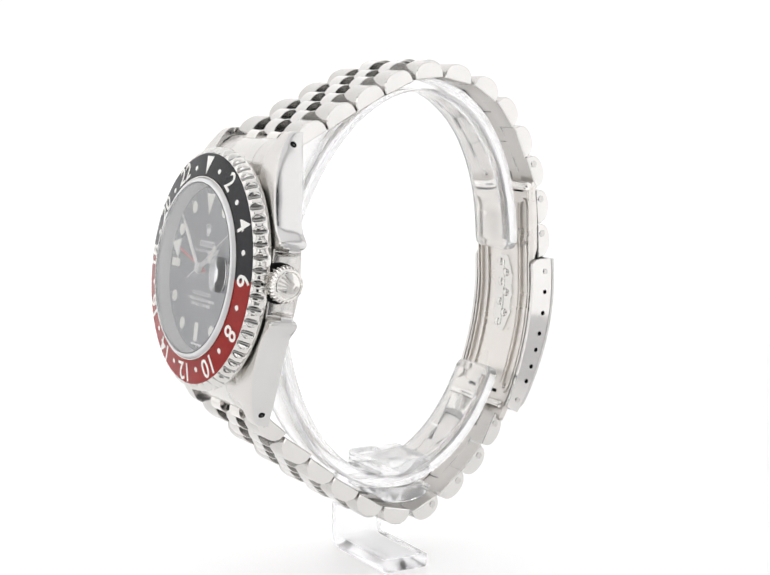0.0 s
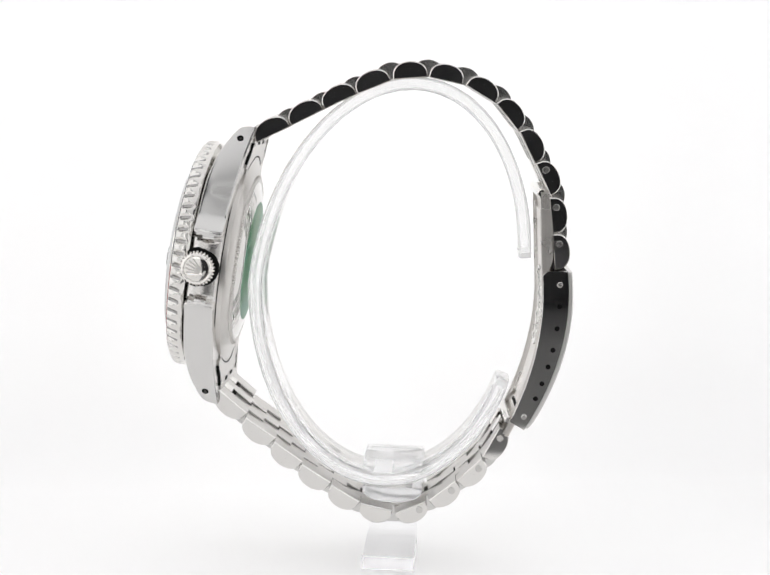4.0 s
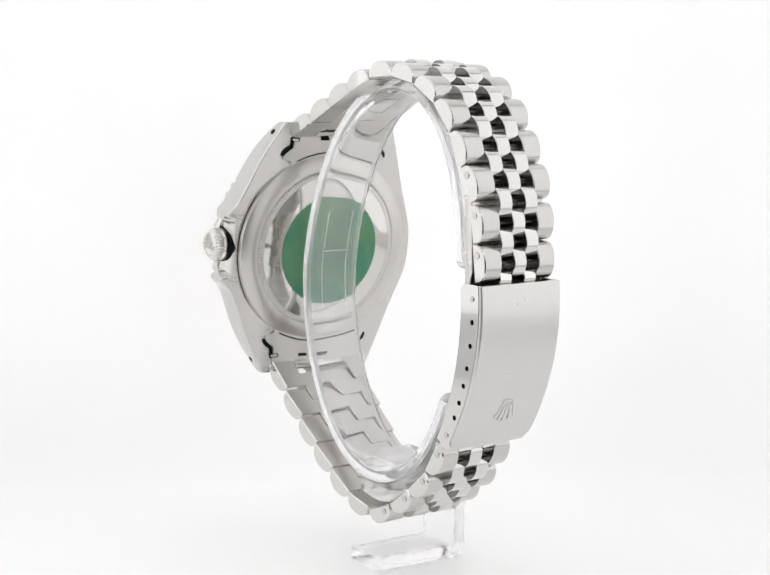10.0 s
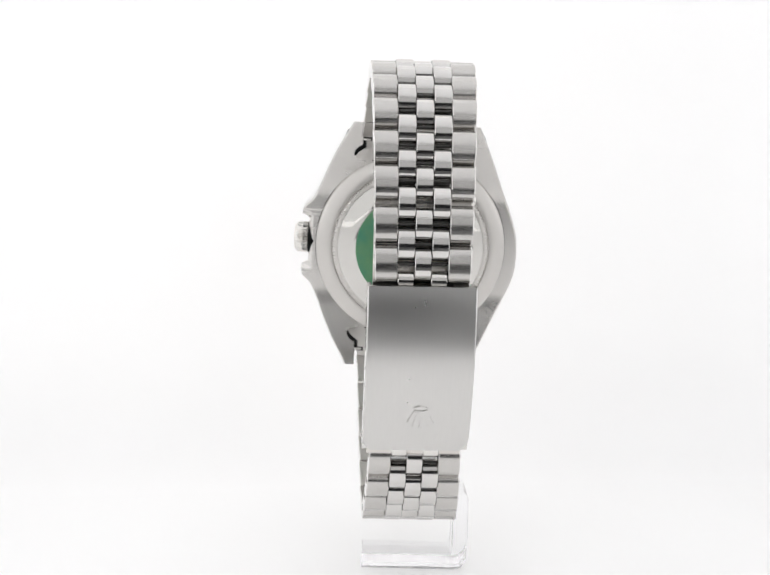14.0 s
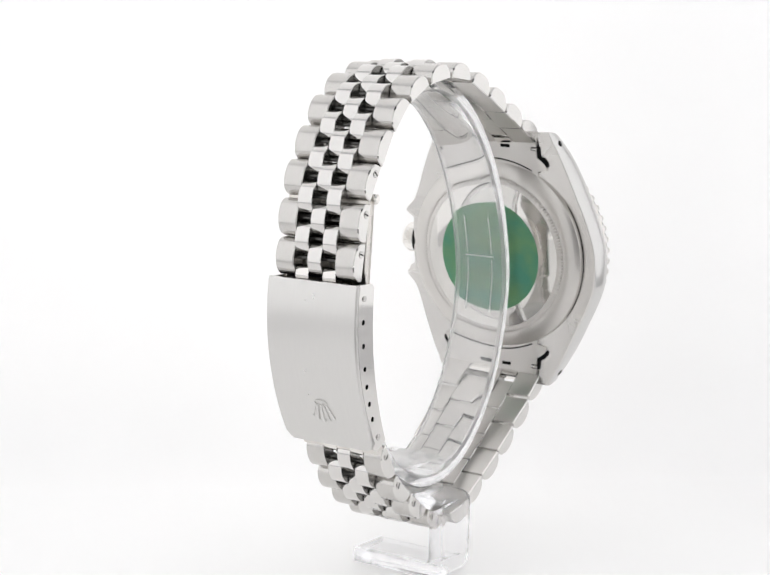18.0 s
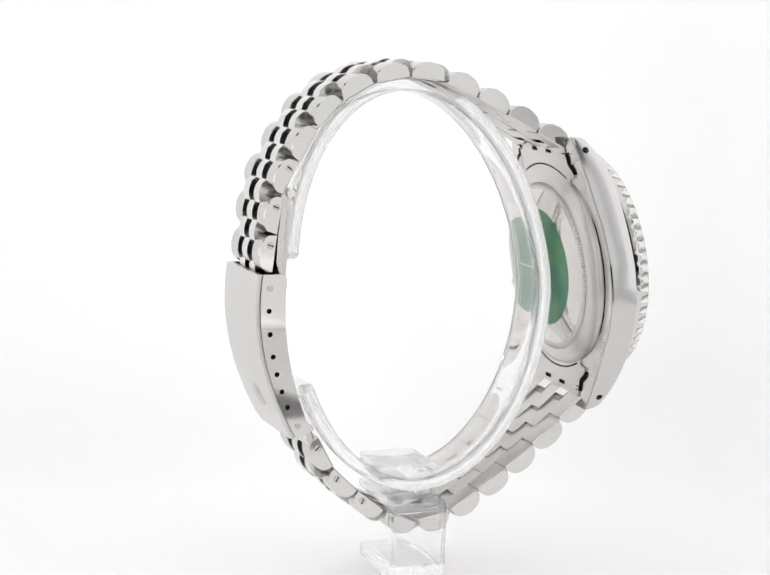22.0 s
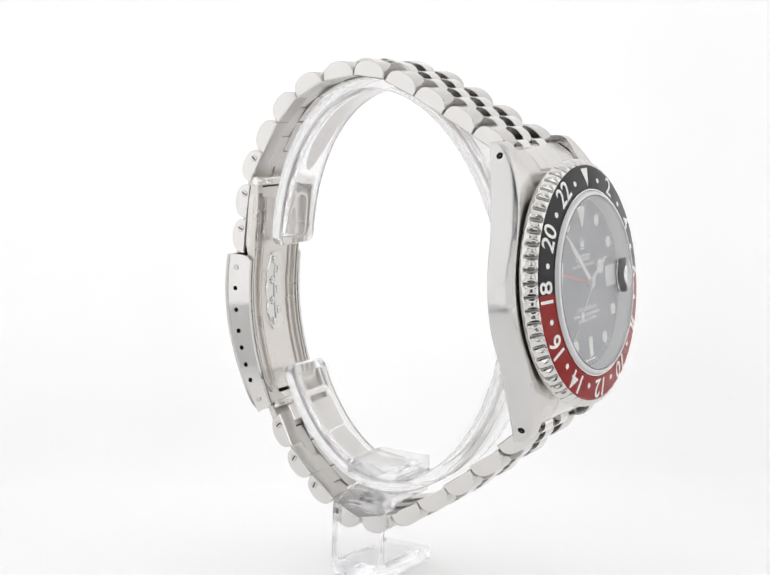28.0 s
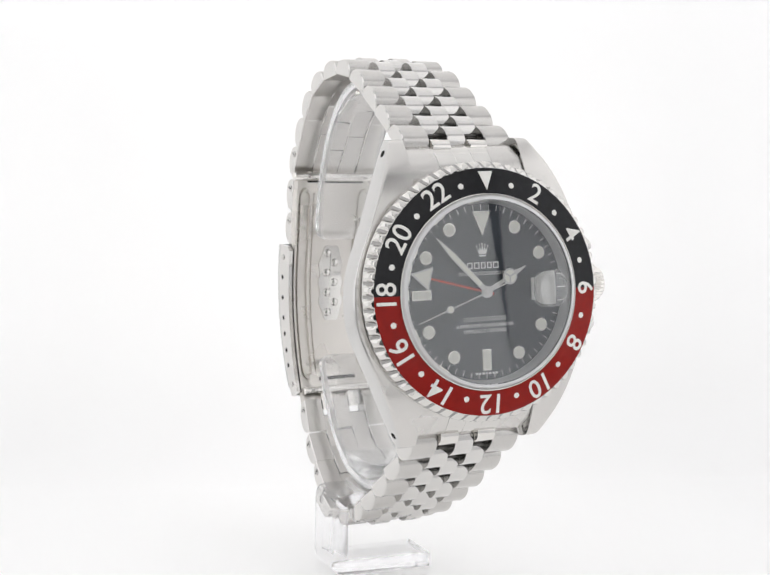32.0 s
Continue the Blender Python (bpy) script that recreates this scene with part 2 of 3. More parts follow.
    # two unseen glowing sheets, added so the clasp flanks mirror white
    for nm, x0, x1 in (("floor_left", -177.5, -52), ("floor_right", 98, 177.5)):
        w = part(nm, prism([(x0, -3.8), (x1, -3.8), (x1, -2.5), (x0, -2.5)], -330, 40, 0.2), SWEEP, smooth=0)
        tagged(w, "unseen glowing white sheet added to brighten reflections in the steel", "floor", kind="structure")
    # unseen board, added to set what the lower steel mirrors in front
    t = part("table", prism([(-300, -8), (300, -8), (300, -4), (-300, -4)], -420, 130, 0.5), UNSEEN_BOARD, smooth=0)
    tagged(t, "unseen dark grey board added for reflections in the steel", "table", kind="structure")
    # unseen black sheet stands in for the dark room behind the camera
    w = part("wall_front", slab([(-190, -2), (190, -2), (190, 328), (-190, 328)], -2, 2), OPENING_BLACK, m=pose(0, -0.335, 0, 90), smooth=0)
    tagged(w, "unseen black sheet added for the dark opening behind the camera", "wall", kind="structure")
    c = part("ceiling", prism([(-182, 330), (182, 330), (182, 334), (-182, 334)], -333, 120), WALL, smooth=0)
    tagged(c, "white cloth top of a photo box", "ceiling", kind="structure")


# ---- wristwatch ----
# case frame: x to 3 o'clock, y to 12, z out of the dial; zero in the plane of the bezel insert
n_ = Vector((0.99254, 0.0, 0.12195))
u_ = Vector((-0.12192, -0.02024, 0.99233))
r_ = u_.cross(n_).normalized()
u_ = n_.cross(r_)
CASE = Matrix.Translation(Vector((38.05, -2.405, 56.79)) * MM) @ Matrix((r_, u_, n_)).transposed().to_4x4()
BEZEL_TURN = pose(0, 0, 0, 0, 0, -0.7)

watch = new("wristwatch")
watch.matrix_world = pose(0, 0, BASE)
tagged(watch, "steel wristwatch with black and red bezel on a five-row link bracelet", "watch")


def on_dial(a, r, z=0.0):
    """Pose at clock angle a (degrees), radius r, top outward."""
    return pose(r * math.sin(radians(a)) * MM, r * math.cos(radians(a)) * MM, z * MM, 0, 0, -a)


def build_case():
    front = [(0, -3.6), (9, -3.6), (14.2, -3.9), (17.6, -4.6), (19.8, -5.35), (21.7, -6.3), (23.0, -7.1), (23.7, -7.7), (24.05, -8.4), (24.2, -9.4)]
    back = [(0, -8.55), (9, -8.55), (12.3, -8.85), (16.6, -9.3), (20.9, -9.9), (24.2, -10.5)]
    side = [(-3, 20.85), (0, 21.0), (3, 20.85), (6, 20.1), (9, 18.95), (12, 17.65), (17, 15.6), (20, 14.3), (22, 13.35), (24.2, 12.3)]
    lug = [(12, 17.7), (13.2, 17.3), (17, 15.75), (20, 14.3), (22, 13.15), (24.2, 12.0)]
    guard = [(0, 19.7), (4.0, 19.7), (4.75, 20.9), (5.4, 21.25), (6.4, 21.2), (7.1, 20.75), (7.8, 20.0), (8.5, 19.35), (9.4, 18.9), (10.6, 18.35), (12, 17.75), (13.2, 17.3)]
    us = [0, 0.25, 2, 3.95, 4.2, 4.4, 4.6, 4.75, 5.0, 5.4, 6.0, 6.6, 7.8, 9.2, 10.6, 12, 13.2, 15, 16.4, 16.5, 17.6, 18.8, 19.8, 20.8, 21.7, 22.6, 23.4, 23.7, 23.9, 24.05, 24.13, 24.2]
    us = sorted({-u for u in us} | set(us) | {round(-24 + 0.6 * k, 2) for k in range(81)} | {-1.3} | {round(q * (3.9 + 0.12 * k), 2) for k in range(26) for q in (-1, 1)})
    bm = bmesh.new()
    for s in (-1, 1):
        rings = []
        for u in us:
            a = abs(u)
            zf, zb = table(front, a), table(back, a)
            xo = max(table(guard, a), 20.4 if a < 5 else 0) if s > 0 and a < 13 else table(side if s < 0 else lug, abs(u + 1.3 * (1 - a / 24.2)) if s < 0 else a)
            xi = 0.0 if a < 16.45 else 9.95
            h = zf - 0.75 - zb - 0.35      # the flank bulges a little
            prof = ((xi, zf), (xo - 0.7, zf), (xo - 0.42, zf - 0.04), (xo - 0.14, zf - 0.2), (xo - 0.03, zf - 0.6),
                    (xo - 0.02, zf - 0.75 - h * 0.25), (xo, zf - 0.75 - h * 0.5), (xo - 0.02, zb + 0.35 + h * 0.25),
                    (xo - 0.06, zb + 0.35), (xo - 0.18, zb + 0.1), (xo - 0.45, zb), (xi, zb))
            if s > 0 and a < 7:
                # each crown guard ends in a round tongue; a rounded collar lies between them
                zm, zh = (zf + zb) / 2, (zf - zb) / 2
                new_prof = [prof[0]]
                for x, z in prof[1:-1]:
                    v = (z - zm) / zh
                    k = min(1.0, max(0.0, (a - 4.1 - 1.5 * v * v) / 0.9))
                    k = k * k * (3 - 2 * k)
                    new_prof.append((min(x, 19.0 + 0.95 * (1 - v * v) ** 0.5 if abs(v) < 1 else 19.0) * (1 - k) + x * k, z))
                prof = new_prof + [prof[-1]]
            rings.append([(s * x, u, z) for x, z in prof])
        loft(rings, bm=bm)
    case = part("case", bm, BRUSHED_CASE, watch, "brushed steel watch case with polished flanks", CASE, smooth=20)
    case.data.materials.append(FLANK_STEEL)
    for p in case.data.polygons:
        if abs(p.normal.x) > 0.55 and not (p.center.x > 0 and abs(p.center.y) < 4.7 * MM):
            p.material_index = 1
    cup = lathe([(0, 0.05), (0.5, 0.05), (0.58, 0.0), (0.58, -0.3), (0, -0.3)], 20)
    hole = None
    for s in (-1, 1):
        for v in (-1, 1):
            tilt = 26 * v
            m = pose(s * (table(lug, 22.0) if s > 0 else table(side, 22.0 + v * 0.12)) * MM, v * 22.0 * MM, -8.2 * MM) @ pose(0, 0, 0, 0, 0, s * tilt) @ pose(0, 0, 0, 0, s * 90, 0)
            if hole is None:
                hole = part("lug_hole", cup, BLACK, case, "dark drilled lug hole", m)
                tip = part("spring_bar_tip", lathe([(0, 0.1), (0.12, 0.09), (0.18, 0.06), (0.18, 0.0), (0, 0.0)], 14), RECESS_SHADE_STEEL, hole, "", pose(0.06 * MM, -0.05 * MM, 0))
            else:
                again(tip, tip.matrix_basis.copy(), again(hole, m, case))
    return case


def build_bezel():
    prof = [(19.17, -0.42), (19.42, -0.5), (19.75, -0.72), (20.05, -1.05), (20.22, -1.5), (20.26, -2.0), (20.26, -2.45), (20.2, -2.75), (19.95, -3.2), (18.9, -3.5), (15.3, -3.4), (15.3, -0.9), (19.17, -0.9)]
    depth = [0, 0.22, 0.56, 0.76, 0.7, 0.45, 0.12]
    width = [0, -0.2, -0.35, -0.45, -0.4, -0.1, 0.3]

    def scoop(i, a):
        if i > 6:
            return 0.0
        return -depth[i] * max(0.0, (math.cos(60 * a) - width[i]) / (1 - width[i])) ** 0.9
    bm = revolve(prof, 840, scoop)
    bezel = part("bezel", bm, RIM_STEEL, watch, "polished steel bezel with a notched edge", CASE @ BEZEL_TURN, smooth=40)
    bezel.data.materials.append(DARK_REFLECTION_STEEL)      # notch bottoms coloured dark for the dark front they mirror
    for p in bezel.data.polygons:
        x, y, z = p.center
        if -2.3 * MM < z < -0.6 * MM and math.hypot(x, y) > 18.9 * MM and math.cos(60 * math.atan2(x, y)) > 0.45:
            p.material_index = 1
    for nm, a0, a1, mat, lab in (("bezel_insert", -90, 90, INSERT_BLACK, "black anodised half of the bezel insert"),
                                 ("bezel_insert", 90, 270, INSERT_RED, "red anodised half of the bezel insert")):
        rings = []
        for k in range(65):
            a = radians(a0 + (a1 - a0) * k / 64)
            rings.append([(r * math.sin(a), r * math.cos(a), z) for r, z in ((15.25, 0.32), (15.4, 0.40), (19.0, -0.3), (19.15, -0.41), (19.12, -0.8), (15.25, -0.8))])
        part(nm, loft(rings), mat, bezel, lab, smooth=25)
    slope = math.degrees(math.atan2(0.7, 3.6))
    for h in range(2, 24, 2):
        bm = lettering(str(h), 4.4, 0.03, 0.04)
        part("numeral", bm, NUMERAL, bezel, "silver bezel numeral %d" % h, on_dial(h * 15, 17.15, 0.1) @ pose(0, 0, 0, -slope), smooth=0)
    dot = None
    for h in range(1, 24, 2):
        m = on_dial(h * 15, 16.88, 0.13) @ pose(0, 0, 0, -slope)
        if dot is None:
            dot = part("bezel_dot", lathe([(0, 0.05), (0.38, 0.05), (0.46, 0.0), (0.46, -0.1), (0, -0.1)], 20), NUMERAL, bezel, "", m)
        else:
            again(dot, m)
    part("bezel_triangle", slab([(-1.25, 1.55), (1.25, 1.55), (0, -1.45)], 0, 0.05), NUMERAL, bezel, "silver triangle at twelve", on_dial(0, 17.1, 0.1) @ pose(0, 0, 0, -slope), smooth=0)
    ring = revolve([(15.22, 0.55), (15.22, -2.4), (14.95, -2.4), (14.95, 0.35), (15.05, 0.55)], 96)
    part("crystal_edge", revolve([(14.25, 1.12), (14.7, 1.0), (14.93, 0.6), (14.93, -0.3), (14.25, -0.3)], 96), RING_SILVER, bezel, "pale polished edge of the crystal")
    part("crystal_gasket", ring, POLISHED, bezel, "thin bright ring round the crystal")


def build_dial():
    dial = part("dial", lathe([(0, -1.6), (14.0, -1.6), (14.0, -2.0), (0, -2.0)], 96), DIAL, watch, "glossy black watch dial", CASE @ pose(0, 0, -0.45 * MM))
    part("chapter_ring", revolve([(13.75, -1.58), (14.2, 0.1), (14.9, 0.1), (14.9, -2.1), (13.75, -2.1)], 96), RING_SILVER, dial, "plain steel inner ring")
    tick = part("minute_mark", slab([(-0.05, -0.42), (0.05, -0.42), (0.05, 0.42), (-0.05, 0.42)], 0, 0.02), PRINT, dial, "", on_dial(0, 13.1, -1.59), smooth=0)
    for k in range(1, 60):
        again(tick, on_dial(6 * k, 13.1 - (0.0 if k % 5 else 0.1), -1.59))

    def marker(shape, m, label=""):
        rim = part("hour_marker", slab(shape, 0, 0.28), POLISHED, dial, label, m, smooth=25)
        cx = sum(p[0] for p in shape) / len(shape)
        cy = sum(p[1] for p in shape) / len(shape)
        inner = [(cx + (x - cx) * 0.86, cy + (y - cy) * 0.9) for x, y in shape]
        part("lume", slab(inner, 0.1, 0.33), LUME, rim, smooth=0)
        return rim
    marker([(-1.6, 1.95), (1.6, 1.95), (0, -1.95)], on_dial(0, 10.55, -1.6), "cream triangle marker at twelve")
    marker([(-0.76, -1.65), (0.76, -1.65), (0.76, 1.65), (-0.76, 1.65)], on_dial(180, 10.6, -1.6), "cream bar marker at six")
    marker([(-0.76, -1.65), (0.76, -1.65), (0.76, 1.65), (-0.76, 1.65)], on_dial(270, 10.8, -1.6), "cream bar marker at nine")
    first = None
    for h in (1, 2, 4, 5, 7, 8, 10, 11):
        m = on_dial(30 * h, 11.35, -1.6)
        if first is None:
            first = marker(circle(0, 0, 1.06, 28), m, "round cream hour marker with steel rim")
            lume = first.children[0]
        else:
            o = again(first, m)
            again(lume, Matrix(), o)
    # date under the magnifier
    part("date_window", slab([(-2.0, -1.75), (2.0, -1.75), (2.0, 1.75), (-2.0, 1.75)], 0, 0.03), DATE_WHITE, dial, "white date window", pose(10.4 * MM, 0, -1.59 * MM), smooth=0)
    # maker's emblem and lines as plain shapes, the readable lines as letters
    bm = slab([(-0.75, -0.2), (0.75, -0.2), (1.15, 1.2), (0.62, 0.35), (0.55, 1.5), (0.25, 0.4), (0, 1.7), (-0.25, 0.4), (-0.55, 1.5), (-0.62, 0.35), (-1.15, 1.2)], 0, 0.05)
    slab([(-0.7, -0.65), (0.7, -0.65), (0.75, -0.35), (-0.75, -0.35)], 0, 0.05, bm=bm)
    for x, y in ((-1.2, 1.3), (-0.57, 1.6), (0, 1.8), (0.57, 1.6), (1.2, 1.3)):
        slab(circle(x, y, 0.14, 10), 0, 0.06, bm=bm)
    part("emblem", bm, PRINT, dial, "small silver pronged emblem", pose(0, 6.0 * MM, -1.59 * MM) @ Matrix.Diagonal((0.82, 0.82, 1, 1)), smooth=0)

    def bars(name, widths, h, y, gap, pen=0.0):
        total = sum(widths) + gap * (len(widths) - 1)
        x = -total / 2
        bm = bmesh.new()
        for w in widths:
            hole = [[(x + pen, pen - h / 2), (x + w - pen, pen - h / 2), (x + w - pen, h / 2 - pen), (x + pen, h / 2 - pen)]] if pen else []
            slab([(x, -h / 2), (x + w, -h / 2), (x + w, h / 2), (x, h / 2)], 0, 0.02, hole, bm=bm)
            x += w + gap
        part(name, bm, PRINT, dial, "printed line drawn as plain bars", pose(0, y * MM, -1.59 * MM), smooth=0)
    bars("print_line", [0.95, 0.95, 0.8, 0.8, 0.95], 1.0, 4.1, 0.26, 0.17)
    bars("print_line", [0.4] * 6 + [0.1] + [0.4] * 9, 0.5, 2.85, 0.16, 0.07)
    bars("print_line", [0.5] * 3 + [0.12] + [0.5] * 6 + [0.12, 0.3], 0.62, -4.2, 0.2, 0.08)
    part("print_line", lettering("SUPERLATIVE CHRONOMETER", 0.74, 0.01, 0.012), PRINT, dial, "white line SUPERLATIVE CHRONOMETER", pose(0, -5.25 * MM, -1.585 * MM), smooth=0)
    part("print_line", lettering("OFFICIALLY CERTIFIED", 0.74, 0.01, 0.012), PRINT, dial, "white line OFFICIALLY CERTIFIED", pose(0, -6.1 * MM, -1.585 * MM), smooth=0)
    bars("print_line", [0.5, 0.3, 0.5, 0.25, 0.5, 0.3, 0.5], 0.35, -12.7, 0.18)


def build_hands():
    def hand(name, shapes, z, mat, angle, label):
        bm = bmesh.new()
        for s in shapes:
            slab(s, z, z + 0.14, bm=bm)
        return part(name, bm, mat, watch, label, CASE @ pose(0, 0, 0, 0, 0, -angle), smooth=25)
    h = hand("gmt_hand", [circle(0, 0, 0.7, 20), [(-0.16, -1.5), (0.16, -1.5), (0.14, 9.7), (-0.14, 9.7)]], -1.62, RED_PAINT, 285, "red second-zone hand with a cream arrow tip")
    tip = part("arrow_tip", slab([(-1.85, 9.6), (1.85, 9.6), (0, 13.1)], -1.61, -1.44), HAND_SILVER, h, smooth=25)
    part("lume", slab([(-1.45, 9.85), (1.45, 9.85), (0, 12.6)], -1.54, -1.41), LUME, tip, smooth=0)
    # hour hand: stem, ringed disc with three spokes, short point
    ring = [circle(0, 4.7, 1.25, 32)]
    h = hand("hour_hand", [circle(0, 0, 0.95, 24), [(-0.38, 0), (0.38, 0), (0.3, 3.6), (-0.3, 3.6)], *ring, [(-0.42, 5.8), (0.42, 5.8), (0.06, 7.9), (-0.06, 7.9)]],
             -1.08, HAND_SILVER, 62, "steel hour hand with a three-spoked disc")
    for k in range(3):
        a0 = 90 + 120 * k
        sec = [(0.14 * math.cos(radians(a0 + 60)), 4.7 + 0.14 * math.sin(radians(a0 + 60)))] + [(0.98 * math.cos(radians(a)), 4.7 + 0.98 * math.sin(radians(a))) for a in range(a0 + 10, a0 + 111, 20)]
        part("lume", slab(sec, -0.96, -0.9), LUME, h, smooth=0)
    h = hand("minute_hand", [circle(0, 0, 0.9, 24), [(-0.42, 0), (0.42, 0), (0.5, 8.2), (0.07, 12.0), (-0.07, 12.0), (-0.5, 8.2)]], -0.86, HAND_SILVER, 315.7, "steel baton minute hand with a cream inlay")
    part("lume", slab([(-0.28, 1.6), (0.28, 1.6), (0.34, 8.2), (0.0, 10.9), (-0.34, 8.2)], -0.74, -0.69), LUME, h, smooth=0)
    s = hand("seconds_hand", [circle(0, 0, 0.75, 20), [(-0.1, -3.6), (0.1, -3.6), (0.06, 12.6), (-0.06, 12.6)], circle(0, 7.0, 0.62, 20)], -0.62, HAND_SILVER, 58.4, "thin steel seconds hand with a lume ball")
    part("lume", slab(circle(0, 7.0, 0.48, 20), -0.5, -0.45), LUME, s, smooth=0)
    part("hand_cap", lathe([(0, -0.3), (0.35, -0.32), (0.55, -0.48), (0.55, -1.4), (0, -1.4)], 24), HAND_SILVER, watch, "", CASE)
    return s


def build_crystal():
    c = part("crystal", lathe([(0, 1.15), (14.1, 1.15), (14.24, 1.05), (14.24, 0.2), (0, 0.2)], 96), CRYSTAL, watch, "clear flat sapphire crystal", CASE, smooth=25)
    c.visible_shadow = False
    rings = []
    ball = 8.0
    for q in (1.0, 1.0, 0.97, 0.9, 0.78, 0.64, 0.48, 0.32, 0.16, 0.05):
        ring = []
        for i in range(48):
            a = 2 * math.pi * i / 48
            e = (abs(math.cos(a)) ** 3.4 + abs(math.sin(a)) ** 3.4) ** (-1 / 3.4)
            x, y = 2.95 * e * q * math.cos(a), 2.85 * e * q * math.sin(a)
            sag = ball - math.sqrt(ball ** 2 - x * x - y * y)
            ring.append((10.3 + x, y, 1.16 + (max(0.14, 0.78 - sag) if rings else 0.0)))
        rings.append(ring)
    d = part("date_magnifier", loft(rings), CRYSTAL, c, "clear bubble lens over the date", smooth=50)
    d.visible_shadow = False


def build_crown():
    flute = lambda i, a: -0.34 * (0.5 + 0.5 * math.cos(30 * a)) ** 0.7 if i in (7, 8, 9) else 0
    bm = lathe([(0, 3.95), (1.5, 3.93), (2.05, 3.84), (2.12, 4.02), (2.25, 4.1), (2.42, 4.02), (2.6, 3.7), (2.98, 3.35), (3.02, 2.2), (2.98, 0.95), (2.5, 0.6), (2.0, 0.5), (2.0, -1.2), (0, -1.2)], 240, flute)
    m = CASE @ pose(18.7 * MM, 0.1 * MM, -5.2 * MM, 0, 90, 0)
    crown = part("crown", bm, POLISHED, watch, "fluted steel winding crown", m, smooth=40)
    # black disc paints the shade of the recess round the crown
    part("crown_gap", lathe([(0, 1.25), (3.2, 1.25), (3.36, 1.1), (3.36, 0.2), (0, 0.2)], 48), BLACK, crown, "black disc drawing the recess shade behind the crown")
    bm = bmesh.new()
    for x0, x1, y1 in ((-0.55, -1.25, 0.95), (-0.3, -0.66, 1.3), (0, 0, 1.45), (0.3, 0.66, 1.3), (0.55, 1.25, 0.95)):
        slab([(x0 - 0.14, -0.55), (x0 + 0.14, -0.55), (x1 + 0.09, y1), (x1 - 0.09, y1)], 3.85, 4.12, bm=bm)
        slab(circle(x1, y1, 0.17, 10), 3.85, 4.16, bm=bm)
    slab([(-0.75, -0.5), (-0.6, -0.95), (0.6, -0.95), (0.75, -0.5)], 3.85, 4.12, bm=bm)
    part("emblem", bm, BACK_STEEL, crown, "raised plain pronged emblem", pose(0, 0, 0, 0, 0, 70) @ pose(0, 0.2 * MM, 0), smooth=0)
    bar = slab([(-0.42, -1.62), (0.42, -1.62), (0.42, -1.3), (-0.42, -1.3)], 3.85, 4.12)
    part("emblem_bar", bar, BACK_STEEL, crown, "short raised bar under the emblem", pose(0, 0, 0, 0, 0, 70), smooth=0)


def build_back():
    prof = [(0, -11.65), (7, -11.62), (10.9, -11.5), (12.2, -11.25), (13.6, -10.9), (14.2, -10.75)]
    back = part("case_back", lathe([*prof, (14.2, -10.4), (15.1, -10.3), (15.25, -10.42), (15.45, -10.45), (16.6, -10.2), (17.9, -9.75), (18.3, -9.5), (18.42, -9.2), (18.42, -7.6), (0, -7.6)], 160),
                BACK_STEEL, watch, "polished steel screw-down case back", CASE, smooth=22)
    back.data.materials.append(BACK_POLISH)
    for p in back.data.polygons:
        if math.hypot(p.center.x, p.center.y) < 14.0 * MM:
            p.material_index = 1
    part("fluted_ring", revolve([(14.1, -10.82), (14.7, -10.8), (15.0, -10.66), (15.2, -10.25), (14.1, -10.25)], 1280, lambda i, a: 0.2 * math.cos(160 * a) if i in (1, 2, 3) else 0),
         BACK_STEEL, back, "finely fluted ring of the case back", smooth=60)
    part("rim_joint", revolve([(18.4, -8.5), (18.52, -8.5), (18.52, -8.66), (18.4, -8.66)], 96), BLACK, back, "fine dark joint round the case back")
    part("hologram_sticker", lathe([(0, -11.71), (7, -11.68), (10.45, -11.57), (10.6, -11.54), (10.6, -11.4), (0, -11.5)], 96), STICKER, back, "green holographic foil sticker, slightly mottled")


# rows of the bracelet: place (forward, up) and lean of each inner chord, from the case to the clasp
TOP_ROWS = [(22.0, 78.5, 153), (16.25, 81.5, 152), (10.65, 84.4, 153), (5.0, 87.0, 157), (-1.1, 88.7, 175), (-7.1, 88.4, 191),
            (-13.05, 86.3, 210), (-17.75, 82.6, 230), (-21.4, 77.5, 242), (-24.4, 72.1, 244), (-26.0, 65.9, 262), (-26.75, 59.6, 264)]
LOW_ROWS = [(28.25, 31.7, 220), (23.35, 27.1, 214), (18.35, 22.9, 215), (13.4, 19.1, 212), (8.15, 15.6, 211), (2.6, 13.3, 193),
            (-3.3, 13.4, 157), (-8.85, 16.6, 142), (-13.5, 20.55, 136), (-17.2, 25.6, 118)]


def middle(f):
    return -2.75 + 0.0125 * f


def dome(a, h, n=12, base=0.0, e=0.8):
    return [(a, base)] + [(a * math.cos(math.pi * k / n), base + 0.25 + (h - 0.25) * math.sin(math.pi * k / n) ** e) for k in range(n + 1)] + [(-a, base)]


def link_pose(f, z, ang, low):
    """x along the strap, y across, z outward."""
    a = radians(ang)
    t = Vector((math.cos(a), 0, math.sin(a)))
    n = Vector((-t.z, 0, t.x)) if low else Vector((t.z, 0, -t.x))
    y = n.cross(t)
    return Matrix.Translation(Vector((f + 0.4, middle(f), z)) * MM) @ pose(0, 0, 0, 0, 0, 2.7) @ Matrix((t, y, n)).transposed().to_4x4()


def build_bracelet():
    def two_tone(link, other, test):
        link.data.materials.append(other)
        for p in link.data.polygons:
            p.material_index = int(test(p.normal))

